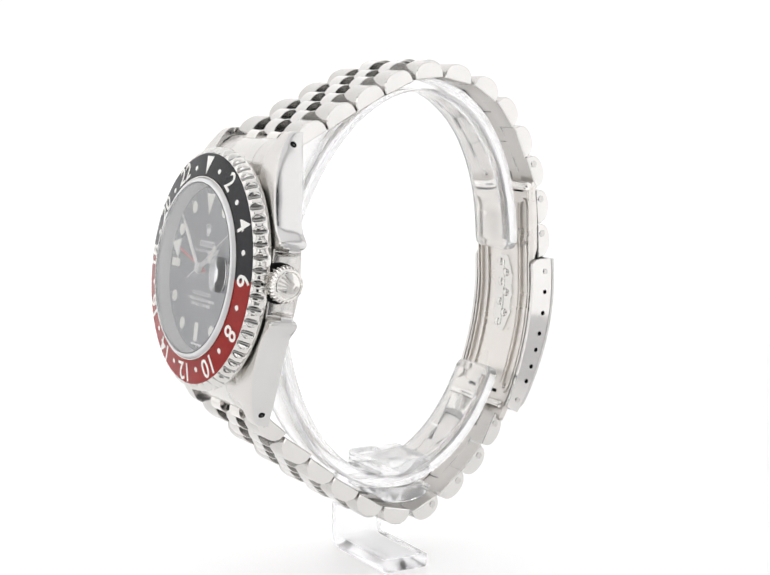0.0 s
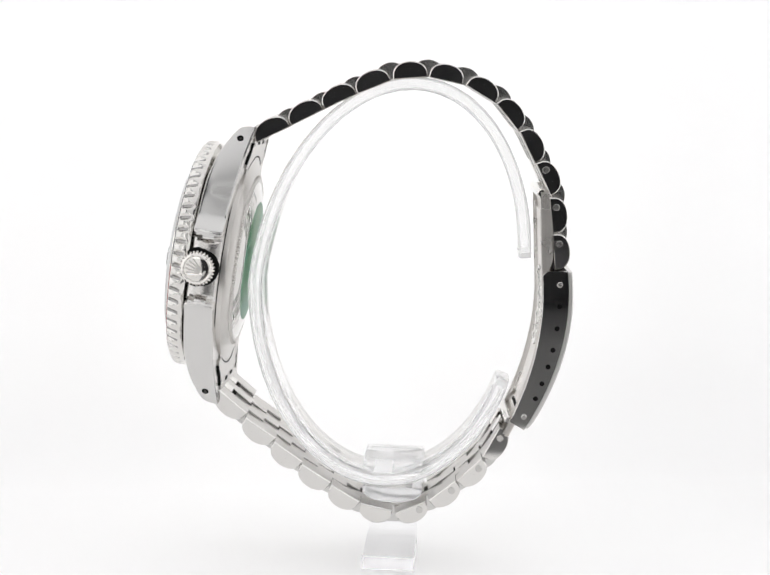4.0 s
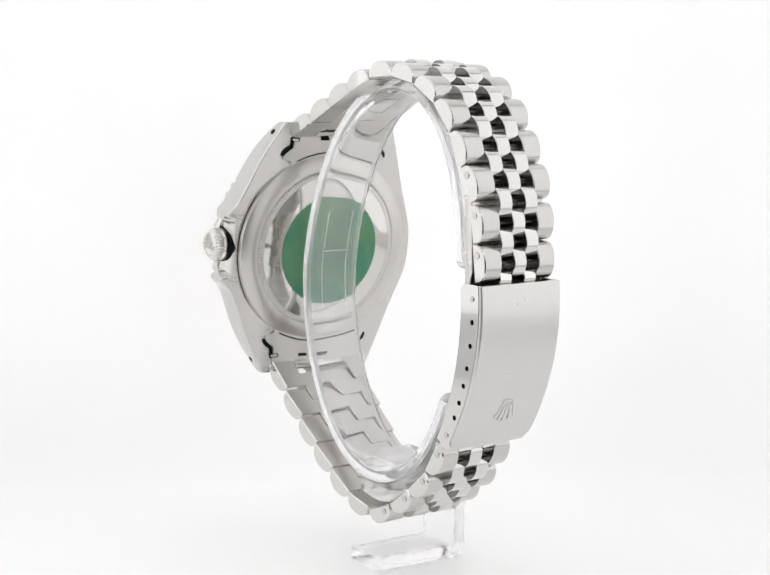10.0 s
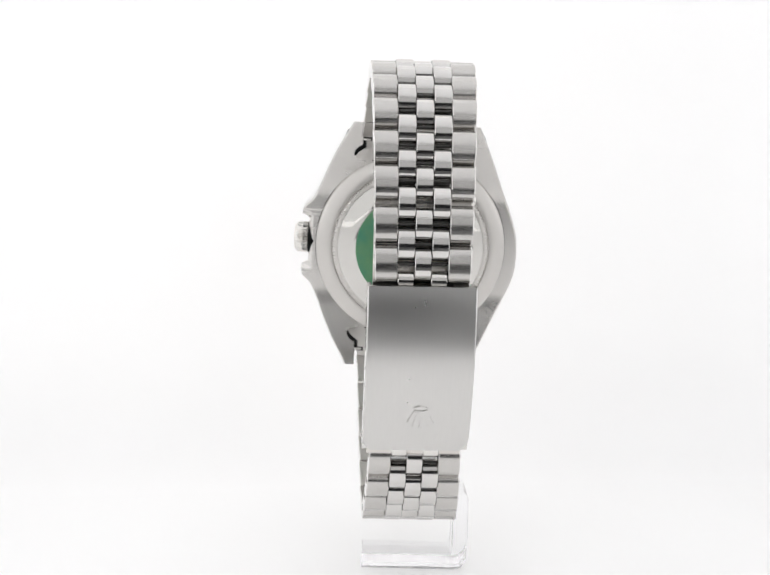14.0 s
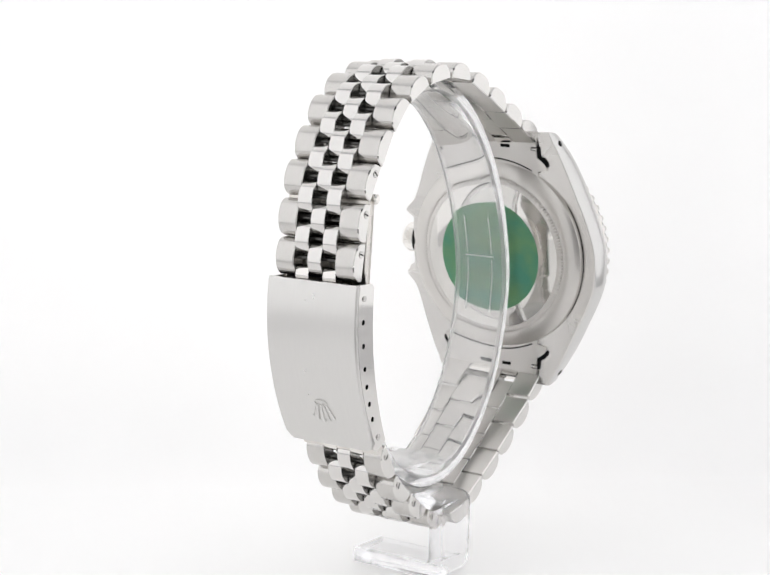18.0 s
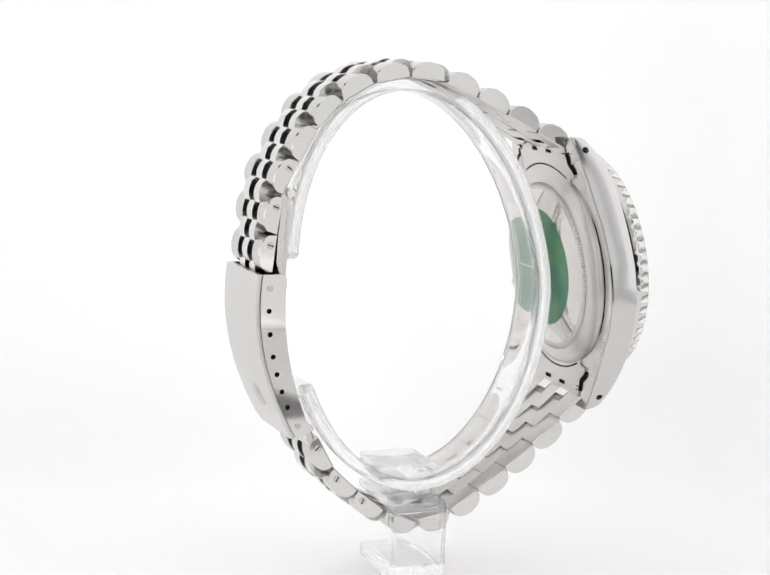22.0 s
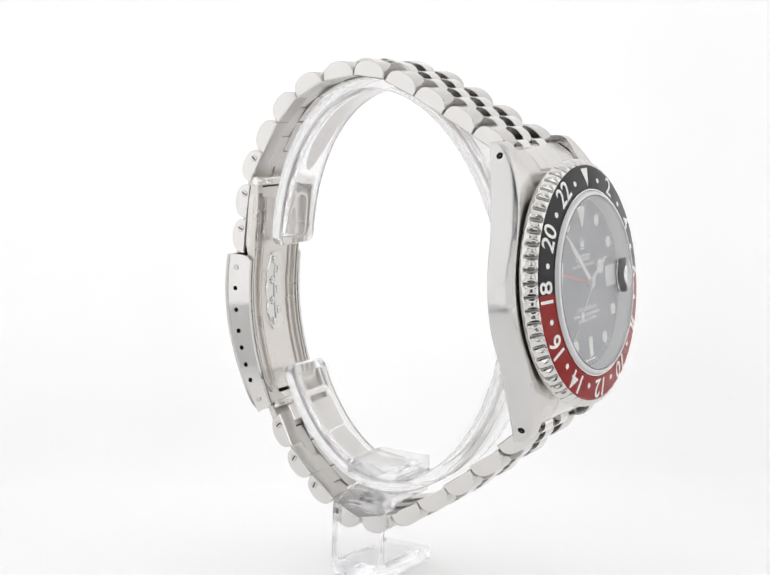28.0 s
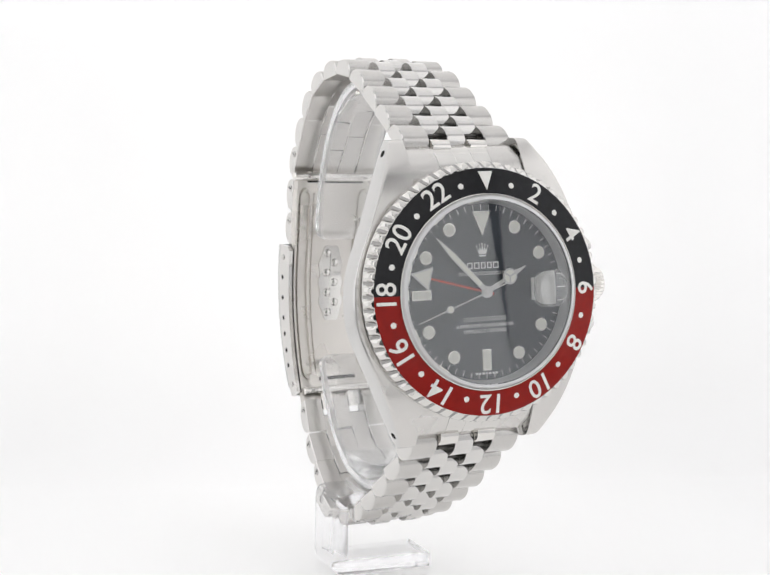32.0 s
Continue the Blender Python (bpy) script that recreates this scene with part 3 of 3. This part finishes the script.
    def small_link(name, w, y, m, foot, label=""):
        """A domed inner link, flat-backed; its colour holds the shade between neighbours."""
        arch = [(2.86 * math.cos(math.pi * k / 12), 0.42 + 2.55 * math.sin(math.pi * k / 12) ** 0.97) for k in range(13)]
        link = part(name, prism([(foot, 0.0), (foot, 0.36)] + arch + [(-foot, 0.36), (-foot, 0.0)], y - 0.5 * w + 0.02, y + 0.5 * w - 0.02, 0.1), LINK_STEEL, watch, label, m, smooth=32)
        two_tone(link, DARK_REFLECTION_STEEL, lambda n: abs(n.y) > 0.9)
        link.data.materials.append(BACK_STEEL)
        link.data.materials.append(LINK_SIDE_STEEL)
        link.data.materials.append(RECESS_SHADE_STEEL)
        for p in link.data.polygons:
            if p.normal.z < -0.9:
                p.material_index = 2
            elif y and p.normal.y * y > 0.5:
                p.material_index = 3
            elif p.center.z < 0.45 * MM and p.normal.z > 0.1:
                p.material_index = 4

    for rows, low in ((TOP_ROWS, False), (LOW_ROWS, True)):
        last = len(rows) - 1
        for i, (f, z, ang) in enumerate(rows):
            hw = 9.75 - 2.05 * i / last
            # columns: outer, three inner, outer
            wi = hw * 0.345
            m = link_pose(f, z, ang, low)
            # the outer links almost touch their neighbours
            reach = min(math.hypot(f - rows[k][0], z - rows[k][1]) for k in (i - 1, i + 1) if 0 <= k <= last) / 2 - 0.04
            for s in (-1, 1):
                a, b = sorted((s * (1.5 * wi + 0.03), s * hw))
                bm = prism(dome(min(3.2, reach), 2.92, e=0.72), a, b, 0.16)
                for vert in bm.verts:      # the strap narrows towards the clasp
                    if abs(vert.co.y) > hw - 0.5:
                        vert.co.y -= s * 0.036 * vert.co.x
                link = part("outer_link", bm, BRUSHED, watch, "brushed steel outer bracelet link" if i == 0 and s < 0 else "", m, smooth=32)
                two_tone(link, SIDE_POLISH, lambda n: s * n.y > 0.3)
                link.data.materials.append(RECESS_SHADE_STEEL)
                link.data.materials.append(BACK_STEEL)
                link.data.materials.append(DARK_REFLECTION_STEEL)
                # inward sides are coloured dark, like the gap they mirror
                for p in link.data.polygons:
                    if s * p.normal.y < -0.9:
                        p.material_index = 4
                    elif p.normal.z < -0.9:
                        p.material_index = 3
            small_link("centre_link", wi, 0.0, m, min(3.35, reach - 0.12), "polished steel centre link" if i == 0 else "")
            part("link_pin", rod(0.27, -1.45 * wi, 1.45 * wi, 12), RECESS_SHADE_STEEL, watch, "pin between the links, coloured dark for gap shade" if i == 0 else "", m @ pose(0, 0, 1.6 * MM))
            if (i > 8 and not low) or (i > 5 and low):
                for s in (-1, 1):
                    off = 1.35 if not low else -1.35
                    screw = part("link_screw", rod(0.6, -0.1, 0.1, 18, 0.05), BRUSHED, watch, "small slotted link screw" if i == 9 and s < 0 else "", m @ pose(-off * MM, s * (hw + 0.036 * off + 0.02) * MM, 1.05 * MM), smooth=30)
                    if (s > 0) != low:
                        part("screw_slot", prism([(-0.5, -0.1), (0.5, -0.1), (0.5, 0.1), (-0.5, 0.1)], -0.12, 0.12), BLACK, screw, "", pose(0, 0, 0, 0, 75, 0), smooth=0)
            if i < last:
                f2, z2, a2 = rows[i + 1]
                mm = link_pose((f + f2) / 2, (z + z2) / 2, (ang + a2) / 2, low)
                bend = abs(a2 - ang)
                mm = mm @ pose(0, 0, min(0.9, bend * 0.03) * MM)
                for s in (-1, 1):
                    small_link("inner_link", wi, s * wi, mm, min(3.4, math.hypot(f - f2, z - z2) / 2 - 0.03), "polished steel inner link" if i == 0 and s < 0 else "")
                part("link_pin", rod(0.27, -1.45 * wi, 1.45 * wi, 12), RECESS_SHADE_STEEL, watch, "", mm @ pose(0, 0, 1.5 * MM))
        f, z, ang = rows[0]
        m = link_pose(f, z, ang, low) @ pose(-2.7 * MM, 0, -0.1 * MM)
        w0 = 9.75 * 0.345
        for s in (-1, 1):
            part("inner_link", prism(dome(1.7, 2.4, e=0.62), s * w0 - 0.5 * w0 + 0.04, s * w0 + 0.5 * w0 - 0.04, 0.1), POLISHED, watch, "", m, smooth=32)
        f, z, ang = rows[-1]
        m = link_pose(f, z, ang, low) @ pose(2.6 * MM, 0, -0.1 * MM)
        for s in (-1, 1):
            part("inner_link", prism(dome(1.5, 2.3, e=0.6), s * wi - 0.5 * wi + 0.04, s * wi + 0.5 * wi - 0.04, 0.1), POLISHED, watch, "", m, smooth=32)
    # end links between the lugs
    for v in (1, -1):
        arc = [(16.6, -5.15), (17.6, -5.2), (18.6, -5.38), (19.4, -5.68), (20.2, -6.1), (21.0, -6.65), (21.7, -7.3), (22.3, -8.0), (22.8, -8.8), (23.1, -9.6), (22.3, -10.0), (16.6, -9.2)]
        cols = [(-9.85, -4.70), (-4.69, -1.565), (-1.56, 1.56), (1.565, 4.69), (4.70, 9.85)]
        poly = [(v * y, z) for y, z in arc]
        first = None
        for j, (a, b) in enumerate(cols):
            lift = 0.0 if j in (0, 4) else 0.06
            bm = prism([(y, z + (lift if z > -8 else 0)) for y, z in poly], a, b, 0.05)
            for vert in bm.verts:
                if abs(vert.co.y) > 9 and vert.co.z < -7:
                    vert.co.y *= 0.955
            mat = BRUSHED_CASE if j in (0, 4) else RIM_STEEL
            m = CASE @ Matrix(((0, 1, 0, 0), (1, 0, 0, 0), (0, 0, 1, 0), (0, 0, 0, 1)))
            bmesh.ops.transform(bm, matrix=Matrix(((0, 1, 0, 0), (1, 0, 0, 0), (0, 0, 1, 0), (0, 0, 0, 1))), verts=bm.verts[:])
            if first is None:
                first = part("end_link", bm, mat, watch, "brushed steel end link between the lugs", CASE, smooth=25)
            else:
                part("end_link_segment", bm, mat, first, smooth=25)
        bm = prism([(v * y, z) for y, z in ((15.4, -9.15), (22.6, -10.05), (23.3, -9.9), (23.1, -10.25), (22.4, -10.35), (15.4, -9.4))], -9.35, 9.35, 0.05)
        bmesh.ops.transform(bm, matrix=Matrix(((0, 1, 0, 0), (1, 0, 0, 0), (0, 0, 1, 0), (0, 0, 0, 1))), verts=bm.verts[:])
        base = part("end_link_base", bm, BACK_STEEL, first, "flat steel underside of the end link", smooth=20)
        lean = lambda y, d: -9.4 - 0.1357 * (v * y - 15.4) + d
        for s in (-1, 1):
            # stepped gap beside the lug, with the end of the spring bar in it
            gap = [(8.3, 21.35), (10.05, 21.35), (10.05, 19.7), (10.9, 19.2), (11.5, 18.5), (11.7, 17.75), (11.3, 17.6), (10.9, 18.2), (10.2, 18.8), (9.55, 19.3), (9.5, 20.6), (8.3, 20.6)]
            bm = slab([(s * x, v * y) for x, y in gap], 0, 1)
            for vert in bm.verts:
                vert.co.z = lean(vert.co.y, -0.04 if vert.co.z < 0.5 else 0.4)
            part("end_gap", bm, BLACK, base, "dark stepped gap beside the lug" if s > 0 else "", smooth=0)
            pin = rod(0.26, -0.9, 0.5, 12, 0.08)
            bmesh.ops.transform(pin, matrix=Matrix.Rotation(radians(90), 4, "Z"), verts=pin.verts[:])
            part("spring_bar_end", pin, RIM_STEEL, base, "", pose(s * 9.1 * MM, v * 20.95 * MM, (lean(v * 20.95, -0.08)) * MM))
            ear = [(9.2, 19.15), (9.6, 19.2), (10.3, 18.7), (10.95, 18.1), (11.3, 17.5), (11.3, 17.0), (9.2, 16.6)]
            bm = slab([(s * x, v * y) for x, y in ear], 0, 1)
            for vert in bm.verts:
                vert.co.z = lean(vert.co.y, -0.06 if vert.co.z < 0.5 else 0.3)
            part("end_link_ear", bm, BACK_STEEL, base, smooth=0)
        arc = [radians(-26 + 2 * k) for k in range(27)]
        bm = slab([(18.72 * math.sin(q), v * 18.72 * math.cos(q)) for q in arc] + [(18.44 * math.sin(q), v * 18.44 * math.cos(q)) for q in arc[::-1]], 0, 1)
        for vert in bm.verts:
            vert.co.z = lean(vert.co.y, -0.03 if vert.co.z < 0.5 else 0.4)
        part("rim_gap", bm, BLACK, base, "dark curved joint along the case back", smooth=0)
        for x in (-2.8, 2.8):
            part("base_slot", slab([(x - 0.95, v * 21.2 - 0.3), (x + 0.95, v * 21.2 - 0.3), (x + 0.95, v * 21.2 + 0.3), (x - 0.95, v * 21.2 + 0.3)], -10.28, -10.0), BLACK, base, smooth=0)


def f_out(z):
    return -30.0 + 0.0131 * (z - 51.0) ** 2


def f_in(z):
    return -24.8 + 0.0107 * (z - 51.0) ** 2


def build_clasp():
    c = -3.1
    yaw = Matrix.Translation((-26.5 * MM, c * MM, 0)) @ pose(0, 0, 0, 0, 0, 2.9) @ Matrix.Translation((26.5 * MM, -c * MM, 0))
    zs = [56.4 - 28.2 * k / 20 for k in range(21)]
    outer = [(f_out(z), z) for z in zs]
    inner = [(f_out(z) + 0.85, z + 0.12) for z in zs]
    inner[0] = (inner[0][0], 56.4)
    bm = prism(outer + inner[::-1], c - 8.75, c + 8.75, 0.22)
    for vert in bm.verts:      # rounded lower corners
        vert.co.y += (c - vert.co.y) * 0.13 * max(0.0, (30.2 - vert.co.z) / 2.0) ** 2
    cover = part("clasp_cover", bm, BRUSHED_CLASP, watch, "brushed steel fold-over clasp cover", yaw, smooth=25)
    for s in (-1, 1):
        rim = [(f_out(z) + 0.86, z) for z in zs] + [(f_in(z), z) for z in zs[::-1][1:-1]]
        rim += [(f_in(55.6), 55.6), (f_in(56.3) - 0.9, 56.38)]
        pts = [(50.3, 0.5), (46.4, 0.5), (42.6, 0.5), (39.6, 0.5), (36.6, 0.5), (33.9, 0.5)]
        mid = lambda z: (f_out(z) + 0.45 * (f_in(z) - f_out(z)))
        holes = [circle(mid(z), z, 0.44, 14) for z, k in pts]
        bm = slab(rim, 0, 0.7, holes)
        face = Matrix(((1, 0, 0, 0), (0, 0, 1, 0), (0, 1, 0, 0), (0, 0, 0, 1)))
        bmesh.ops.transform(bm, matrix=face, verts=bm.verts[:])
        l = c + s * 8.7 - (0.7 if s > 0 else 0)
        flank = part("clasp_side", bm, SIDE_POLISH, cover, "polished clasp flank with six adjustment holes", pose(0, l * MM, 0), smooth=25)
        for z, k in pts:
            part("hole_shadow", rod(0.47, -0.2, 0.2, 12, 0.02), BLACK, flank, "", pose(mid(z) * MM, (0.15 if s > 0 else 0.55) * MM, z * MM))
        for z in (54.1, 30.6):
            part("rivet", rod(0.5, -0.2, 0.2, 16, 0.12), BRUSHED, flank, "", pose((mid(z) + (0.4 if z < 40 else 0.0)) * MM, (0.72 if s > 0 else -0.02) * MM, z * MM))
    # embossed plain emblem
    bm = bmesh.new()
    for x0, x1, y1 in ((-1.0, -2.1, -2.8), (-0.5, -1.12, -3.4), (0, 0, -3.7), (0.5, 1.12, -3.4), (1.0, 2.1, -2.8)):
        y0 = -0.5 if abs(x0) < 0.8 else -0.35
        slab([(x0 - 0.06, y0), (x0 + 0.06, y0), (x1 + 0.08, y1), (x1 - 0.08, y1)], 0, 0.035, bm=bm)
        slab(circle(x1, y1, 0.21, 12), 0, 0.045, bm=bm)
    oval = [(1.25 * x, 0.55 * y) for x, y in circle(0, 0, 1, 28)]
    slab(oval, 0, 0.035, [[(x * 0.88, y * 0.76) for x, y in oval]], bm=bm)
    zz = 36.2
    slope = math.degrees(math.atan(2 * 0.0131 * (zz - 1.0 - 51.0)))
    m = pose(f_out(zz - 1.0) * MM, -3.6 * MM, (zz - 1.0) * MM, 0, slope, 0) @ pose(-0.09 * MM, 0, 1.0 * MM) @ Matrix(((0, 0, -1, 0), (-1, 0, 0, 0), (0, 1, 0, 0), (0, 0, 0, 1)))
    part("emblem", bm, BRUSHED_CLASP, cover, "embossed plain pronged emblem", m, smooth=0)
    # folding blades inside
    def path(z):
        return f_in(z) - 0.45 if z < 51 else -25.25 + 0.06 * (z - 51)
    zs = [70.5 - 43.7 * k / 25 for k in range(26)]
    def strip(a, b, d0, d1, z_hi=99, z_lo=0):
        zz = [z for z in zs if z_lo <= z <= z_hi]
        return prism([(path(z) + d0 - (0.6 if z > 57 else 0.0) * (d0 < -0.5), z) for z in zz] + [(path(z) + d1, z) for z in zz[::-1]], a, b, 0.1)
    blade = part("clasp_blade", strip(-10.9, 4.7, -0.8, -0.15), BLADE_STEEL, watch, "folded steel clasp blade inside the bracelet", yaw, smooth=25)
    def bowed(half, z0, z1, h0, h1, yc, n=28):
        """A plate that follows the blade's bow; half: its half width by height."""
        rows = []
        for k in range(n + 1):
            z = z0 + (z1 - z0) * k / n
            w = half(z)
            rows.append([(path(z) + h0, yc - w, z), (path(z) + h0, yc + w, z), (path(z) + h1, yc + w - 0.1, z), (path(z) + h1, yc - w + 0.1, z)])
        return loft(rows)

    def rib(yc, w, pen, z0, z1):
        """A long raised loop stamped in the blade."""
        def track(r):
            top = [(yc + r * math.cos(radians(q)), z1 + 1.6 * r * math.sin(radians(q))) for q in range(0, 181, 15)]
            side = [z1 - (z1 - z0) * k / 22 for k in range(1, 22)]
            low = [(yc - r * math.cos(radians(q)), z0 - 1.6 * r * math.sin(radians(q))) for q in range(0, 181, 15)]
            return top + [(yc - r, z) for z in side] + low + [(yc + r, z) for z in side[::-1]]
        tracks = [(track(w), -0.2), (track(w - 0.12), 0.34), (track(w - pen + 0.12), 0.34), (track(w - pen), -0.2)]
        return loft([[(path(z) + h, y, z) for y, z in loop] for loop, h in tracks], caps=False)
    plate = part("blade_plate", bowed(lambda z: 4.1, 33, 66.5, -0.2, 0.12, c), BLADE_STEEL, blade, "inner blade plate with a raised oval plaque", smooth=25)
    for s in (-1, 1):
        part("blade_rib", rib(c + s * 5.75, 1.25, 0.55, 33.5, 65.5), BLADE_STEEL, blade, "long loop-shaped rib stamped in the blade" if s < 0 else "", smooth=40)
        part("blade_edge", bowed(lambda z: 0.3, 27.2, 70, -0.2, 0.45, c + s * 7.5), BLADE_STEEL, blade, smooth=25)
    part("blade_slot", bowed(lambda z: 3.6, 31.2, 31.75, -0.3, 0.0, c, 2), BLACK, blade, "dark slot across the blade", smooth=0)
    part("blade_slot", bowed(lambda z: 5.4, 68.5, 69.0, -0.3, 0.03, c, 2), BLACK, blade, smooth=0)
    lobes = lambda z: 2.2 * max(0.0, 1 - ((z - 49.3) / 7.4) ** 4) ** 0.5 + 0.16 * math.cos(1.7 * (z - 49.3)) + 0.2
    part("plaque", bowed(lobes, 42.2, 56.4, 0.1, 0.34, c, 44), RIM_STEEL, plate, "stamped lobed plaque drawn as plain shapes", smooth=20)
    for k in range(7):
        z = 43.6 + 1.9 * k
        bead = lathe([(0, 0.42), (0.5, 0.34), (0.75, 0.12), (0.78, 0), (0, 0)], 14)
        m = pose((path(z) + 0.3) * MM, (c + (0.8 if k % 2 else -0.8)) * MM, z * MM, 0, 90, 0)
        again(bead_ob, m) if k else None
        if not k:
            bead_ob = part("bead", bead, RIM_STEEL, plate, "", m, smooth=50)
        else:
            bead.free()
    part("plaque_line", bowed(lambda z: 0.22, 43.2, 55.4, 0.3, 0.5, c, 16), RIM_STEEL, plate, smooth=30)
    part("hinge_pin", rod(0.85, -11.6, 4.6, 16, 0.25), POLISHED, watch, "polished clasp hinge pin", yaw @ pose(-23.9 * MM, 0, 69.7 * MM))
    part("hinge_pin", rod(0.75, -10.6, 4.2, 16, 0.25), POLISHED, watch, "", yaw @ pose(-19.7 * MM, 0, 29.6 * MM))


# ---- clear stand ----
stand = new("watch_stand")
stand.matrix_world = pose(0, 0, BASE)
tagged(stand, "clear acrylic open-ring watch stand with a flat foot", "stand")


def build_stand():
    def at(phi, off):
        a = radians(phi)
        b = 36.5 if phi > 0 else 36.0
        z = b * math.sin(a)
        f = 1.9 - (0.1 * z if z > 0 else 0.0) + 24.6 * math.cos(a)
        # inward normal, roughly
        nx, nz = math.cos(a) / 24.6, math.sin(a) / b
        d = math.hypot(nx, nz)
        return (f - off * nx / d, 52.4 + z - off * nz / d)
    rings = []
    ends = [0, 0.15, 0.4, 0.8, 1.3, 2.0, 2.8, 3.6]
    phis = [171 - d for d in ends] + [166 - 315 * k / 106 for k in range(107)] + [-153 + d for d in ends[::-1]]
    for ph in phis:
        d = 0.62 * min(171 - ph, ph + 153)      # way from the rounded tip, in millimetres
        w = 5.5 - (2.0 - math.sqrt(max(0.0, 4.0 - max(0.0, 2.0 - d) ** 2)))
        th = 1.0 - 0.25 * max(0.0, 1 - d / 0.5)
        c = -1.75
        sec = [(0.35, w), (0.0, w - 0.5), (0.0, -w + 0.5), (0.35, -w), (1.9 * th, -w), (2.25 * th, -w + 0.5), (2.25 * th, w - 0.5), (1.9 * th, w)]
        rings.append([(at(ph, o)[0], c + l, at(ph, o)[1]) for o, l in sec])
    ring = part("ring", loft(rings), THIN_ACRYLIC, stand, "clear open ring of bent acrylic", smooth=35)
    ring.data.materials.append(EDGE_SHINE)      # eased edges, whitened for the light piped along the ring
    for p in ring.data.polygons:
        p.material_index = int(0.2 < abs(p.normal.y) < 0.95)
    def score(p0, p1, l0, l1):
        """A fine pale line on the inner face."""
        n = 14
        rows = []
        for k in range(n + 1):
            ph = p0 + (p1 - p0) * k / n
            rows.append([(*at(ph, o)[:1], -1.75 + l, at(ph, o)[1]) for o, l in ((2.24, l0), (2.24, l1), (2.31, l1), (2.31, l0))])
        part("scored_line", loft(rows), PALE_ACRYLIC, ring, "fine pale line on the acrylic", smooth=60)
    score(-12, 4.3, 2.4, 2.55)
    score(6.2, 18, 2.4, 2.55)
    score(-12, 4.3, -2.85, -2.7)
    score(6.2, 18, -2.85, -2.7)
    score(5.1, 5.4, -3.2, 2.9)
    def ridged(z0, z1, n, w):
        """Side profile with n grooves up each flank."""
        right = []
        for k in range(n):
            a, b = z0 + (z1 - z0) * k / n, z0 + (z1 - z0) * (k + 1) / n
            right += [(w - 0.25, a), (w, a + 0.12), (w, b - 0.12)]
        right.append((w - 0.25, z1))
        return right + [(-x, z) for x, z in right[::-1]]
    part("clamp_block", prism(ridged(18.75, 21.4, 3, 5.3), -7.4, 3.9, 0.25), ACRYLIC, stand, "ridged clear block over the ring's foot", smooth=25)
    lower = [(-5.3, 16.3), (-5.3, 15.6), (-5.1, 15.5), (-5.2, 15.1), (-4.0, 14.2), (-1.5, 13.6), (1.5, 13.6), (4.0, 14.2), (5.2, 15.1), (5.1, 15.5), (5.3, 15.6), (5.3, 16.3)]
    part("clamp_block", prism(lower, -7.4, 3.9, 0.25), ACRYLIC, stand, "rounded clear block under the ring", smooth=25)
    # post and foot: one bent strip, arm above the strap, post outside it, foot beneath
    out = [(-7.45, 16.2), (-11.6, 16.2), (-12.6, 15.95), (-13.2, 15.3), (-13.45, 14.3), (-13.45, 4.4), (-13.1, 2.9), (-12.3, 1.9), (-11.1, 1.56), (5.4, 1.56)]
    back = [(5.4, 4.0), (-9.7, 4.0), (-10.4, 4.3), (-10.7, 5.0), (-10.7, 13.0), (-10.5, 13.5), (-10.0, 13.75), (-7.45, 13.8)]
    bm = slab(out + back, -4.3, 5.0)
    for vert in bm.verts:
        vert.co = (vert.co.z, vert.co.x, vert.co.y)
    bmesh.ops.recalc_face_normals(bm, faces=bm.faces[:])
    rims = [e for e in bm.edges if abs(e.verts[0].co.x - e.verts[1].co.x) < 1e-6 and len(e.link_faces) == 2 and e.calc_face_angle() > 1.0]
    bmesh.ops.bevel(bm, geom=rims, offset=0.3, segments=2, profile=0.5, affect="EDGES")
    foot = part("foot", bm, FOOT_ACRYLIC, stand, "clear bent post with a flat foot", smooth=25)
    foot.data.materials.append(SAWN)
    for p in foot.data.polygons:
        p.material_index = int(abs(p.normal.x) > 0.25 or p.normal.y > 0.9)
    for o in stand.children:
        o.visible_shadow = False


box_of_light()
build_case()
build_bezel()
build_dial()
seconds = build_hands()
build_crystal()
build_crown()
build_back()
build_bracelet()
build_clasp()
build_stand()


def motions():
    rows = [(t, pose(0, 0, BASE, 0, 0, a)) for t, a in TURN]
    walk(watch, rows)
    walk(stand, rows)
    walk(seconds, [(t, CASE @ pose(0, 0, 0, 0, 0, -(58.4 + 6 * t))) for t in range(0, 33, 4)])


motions()
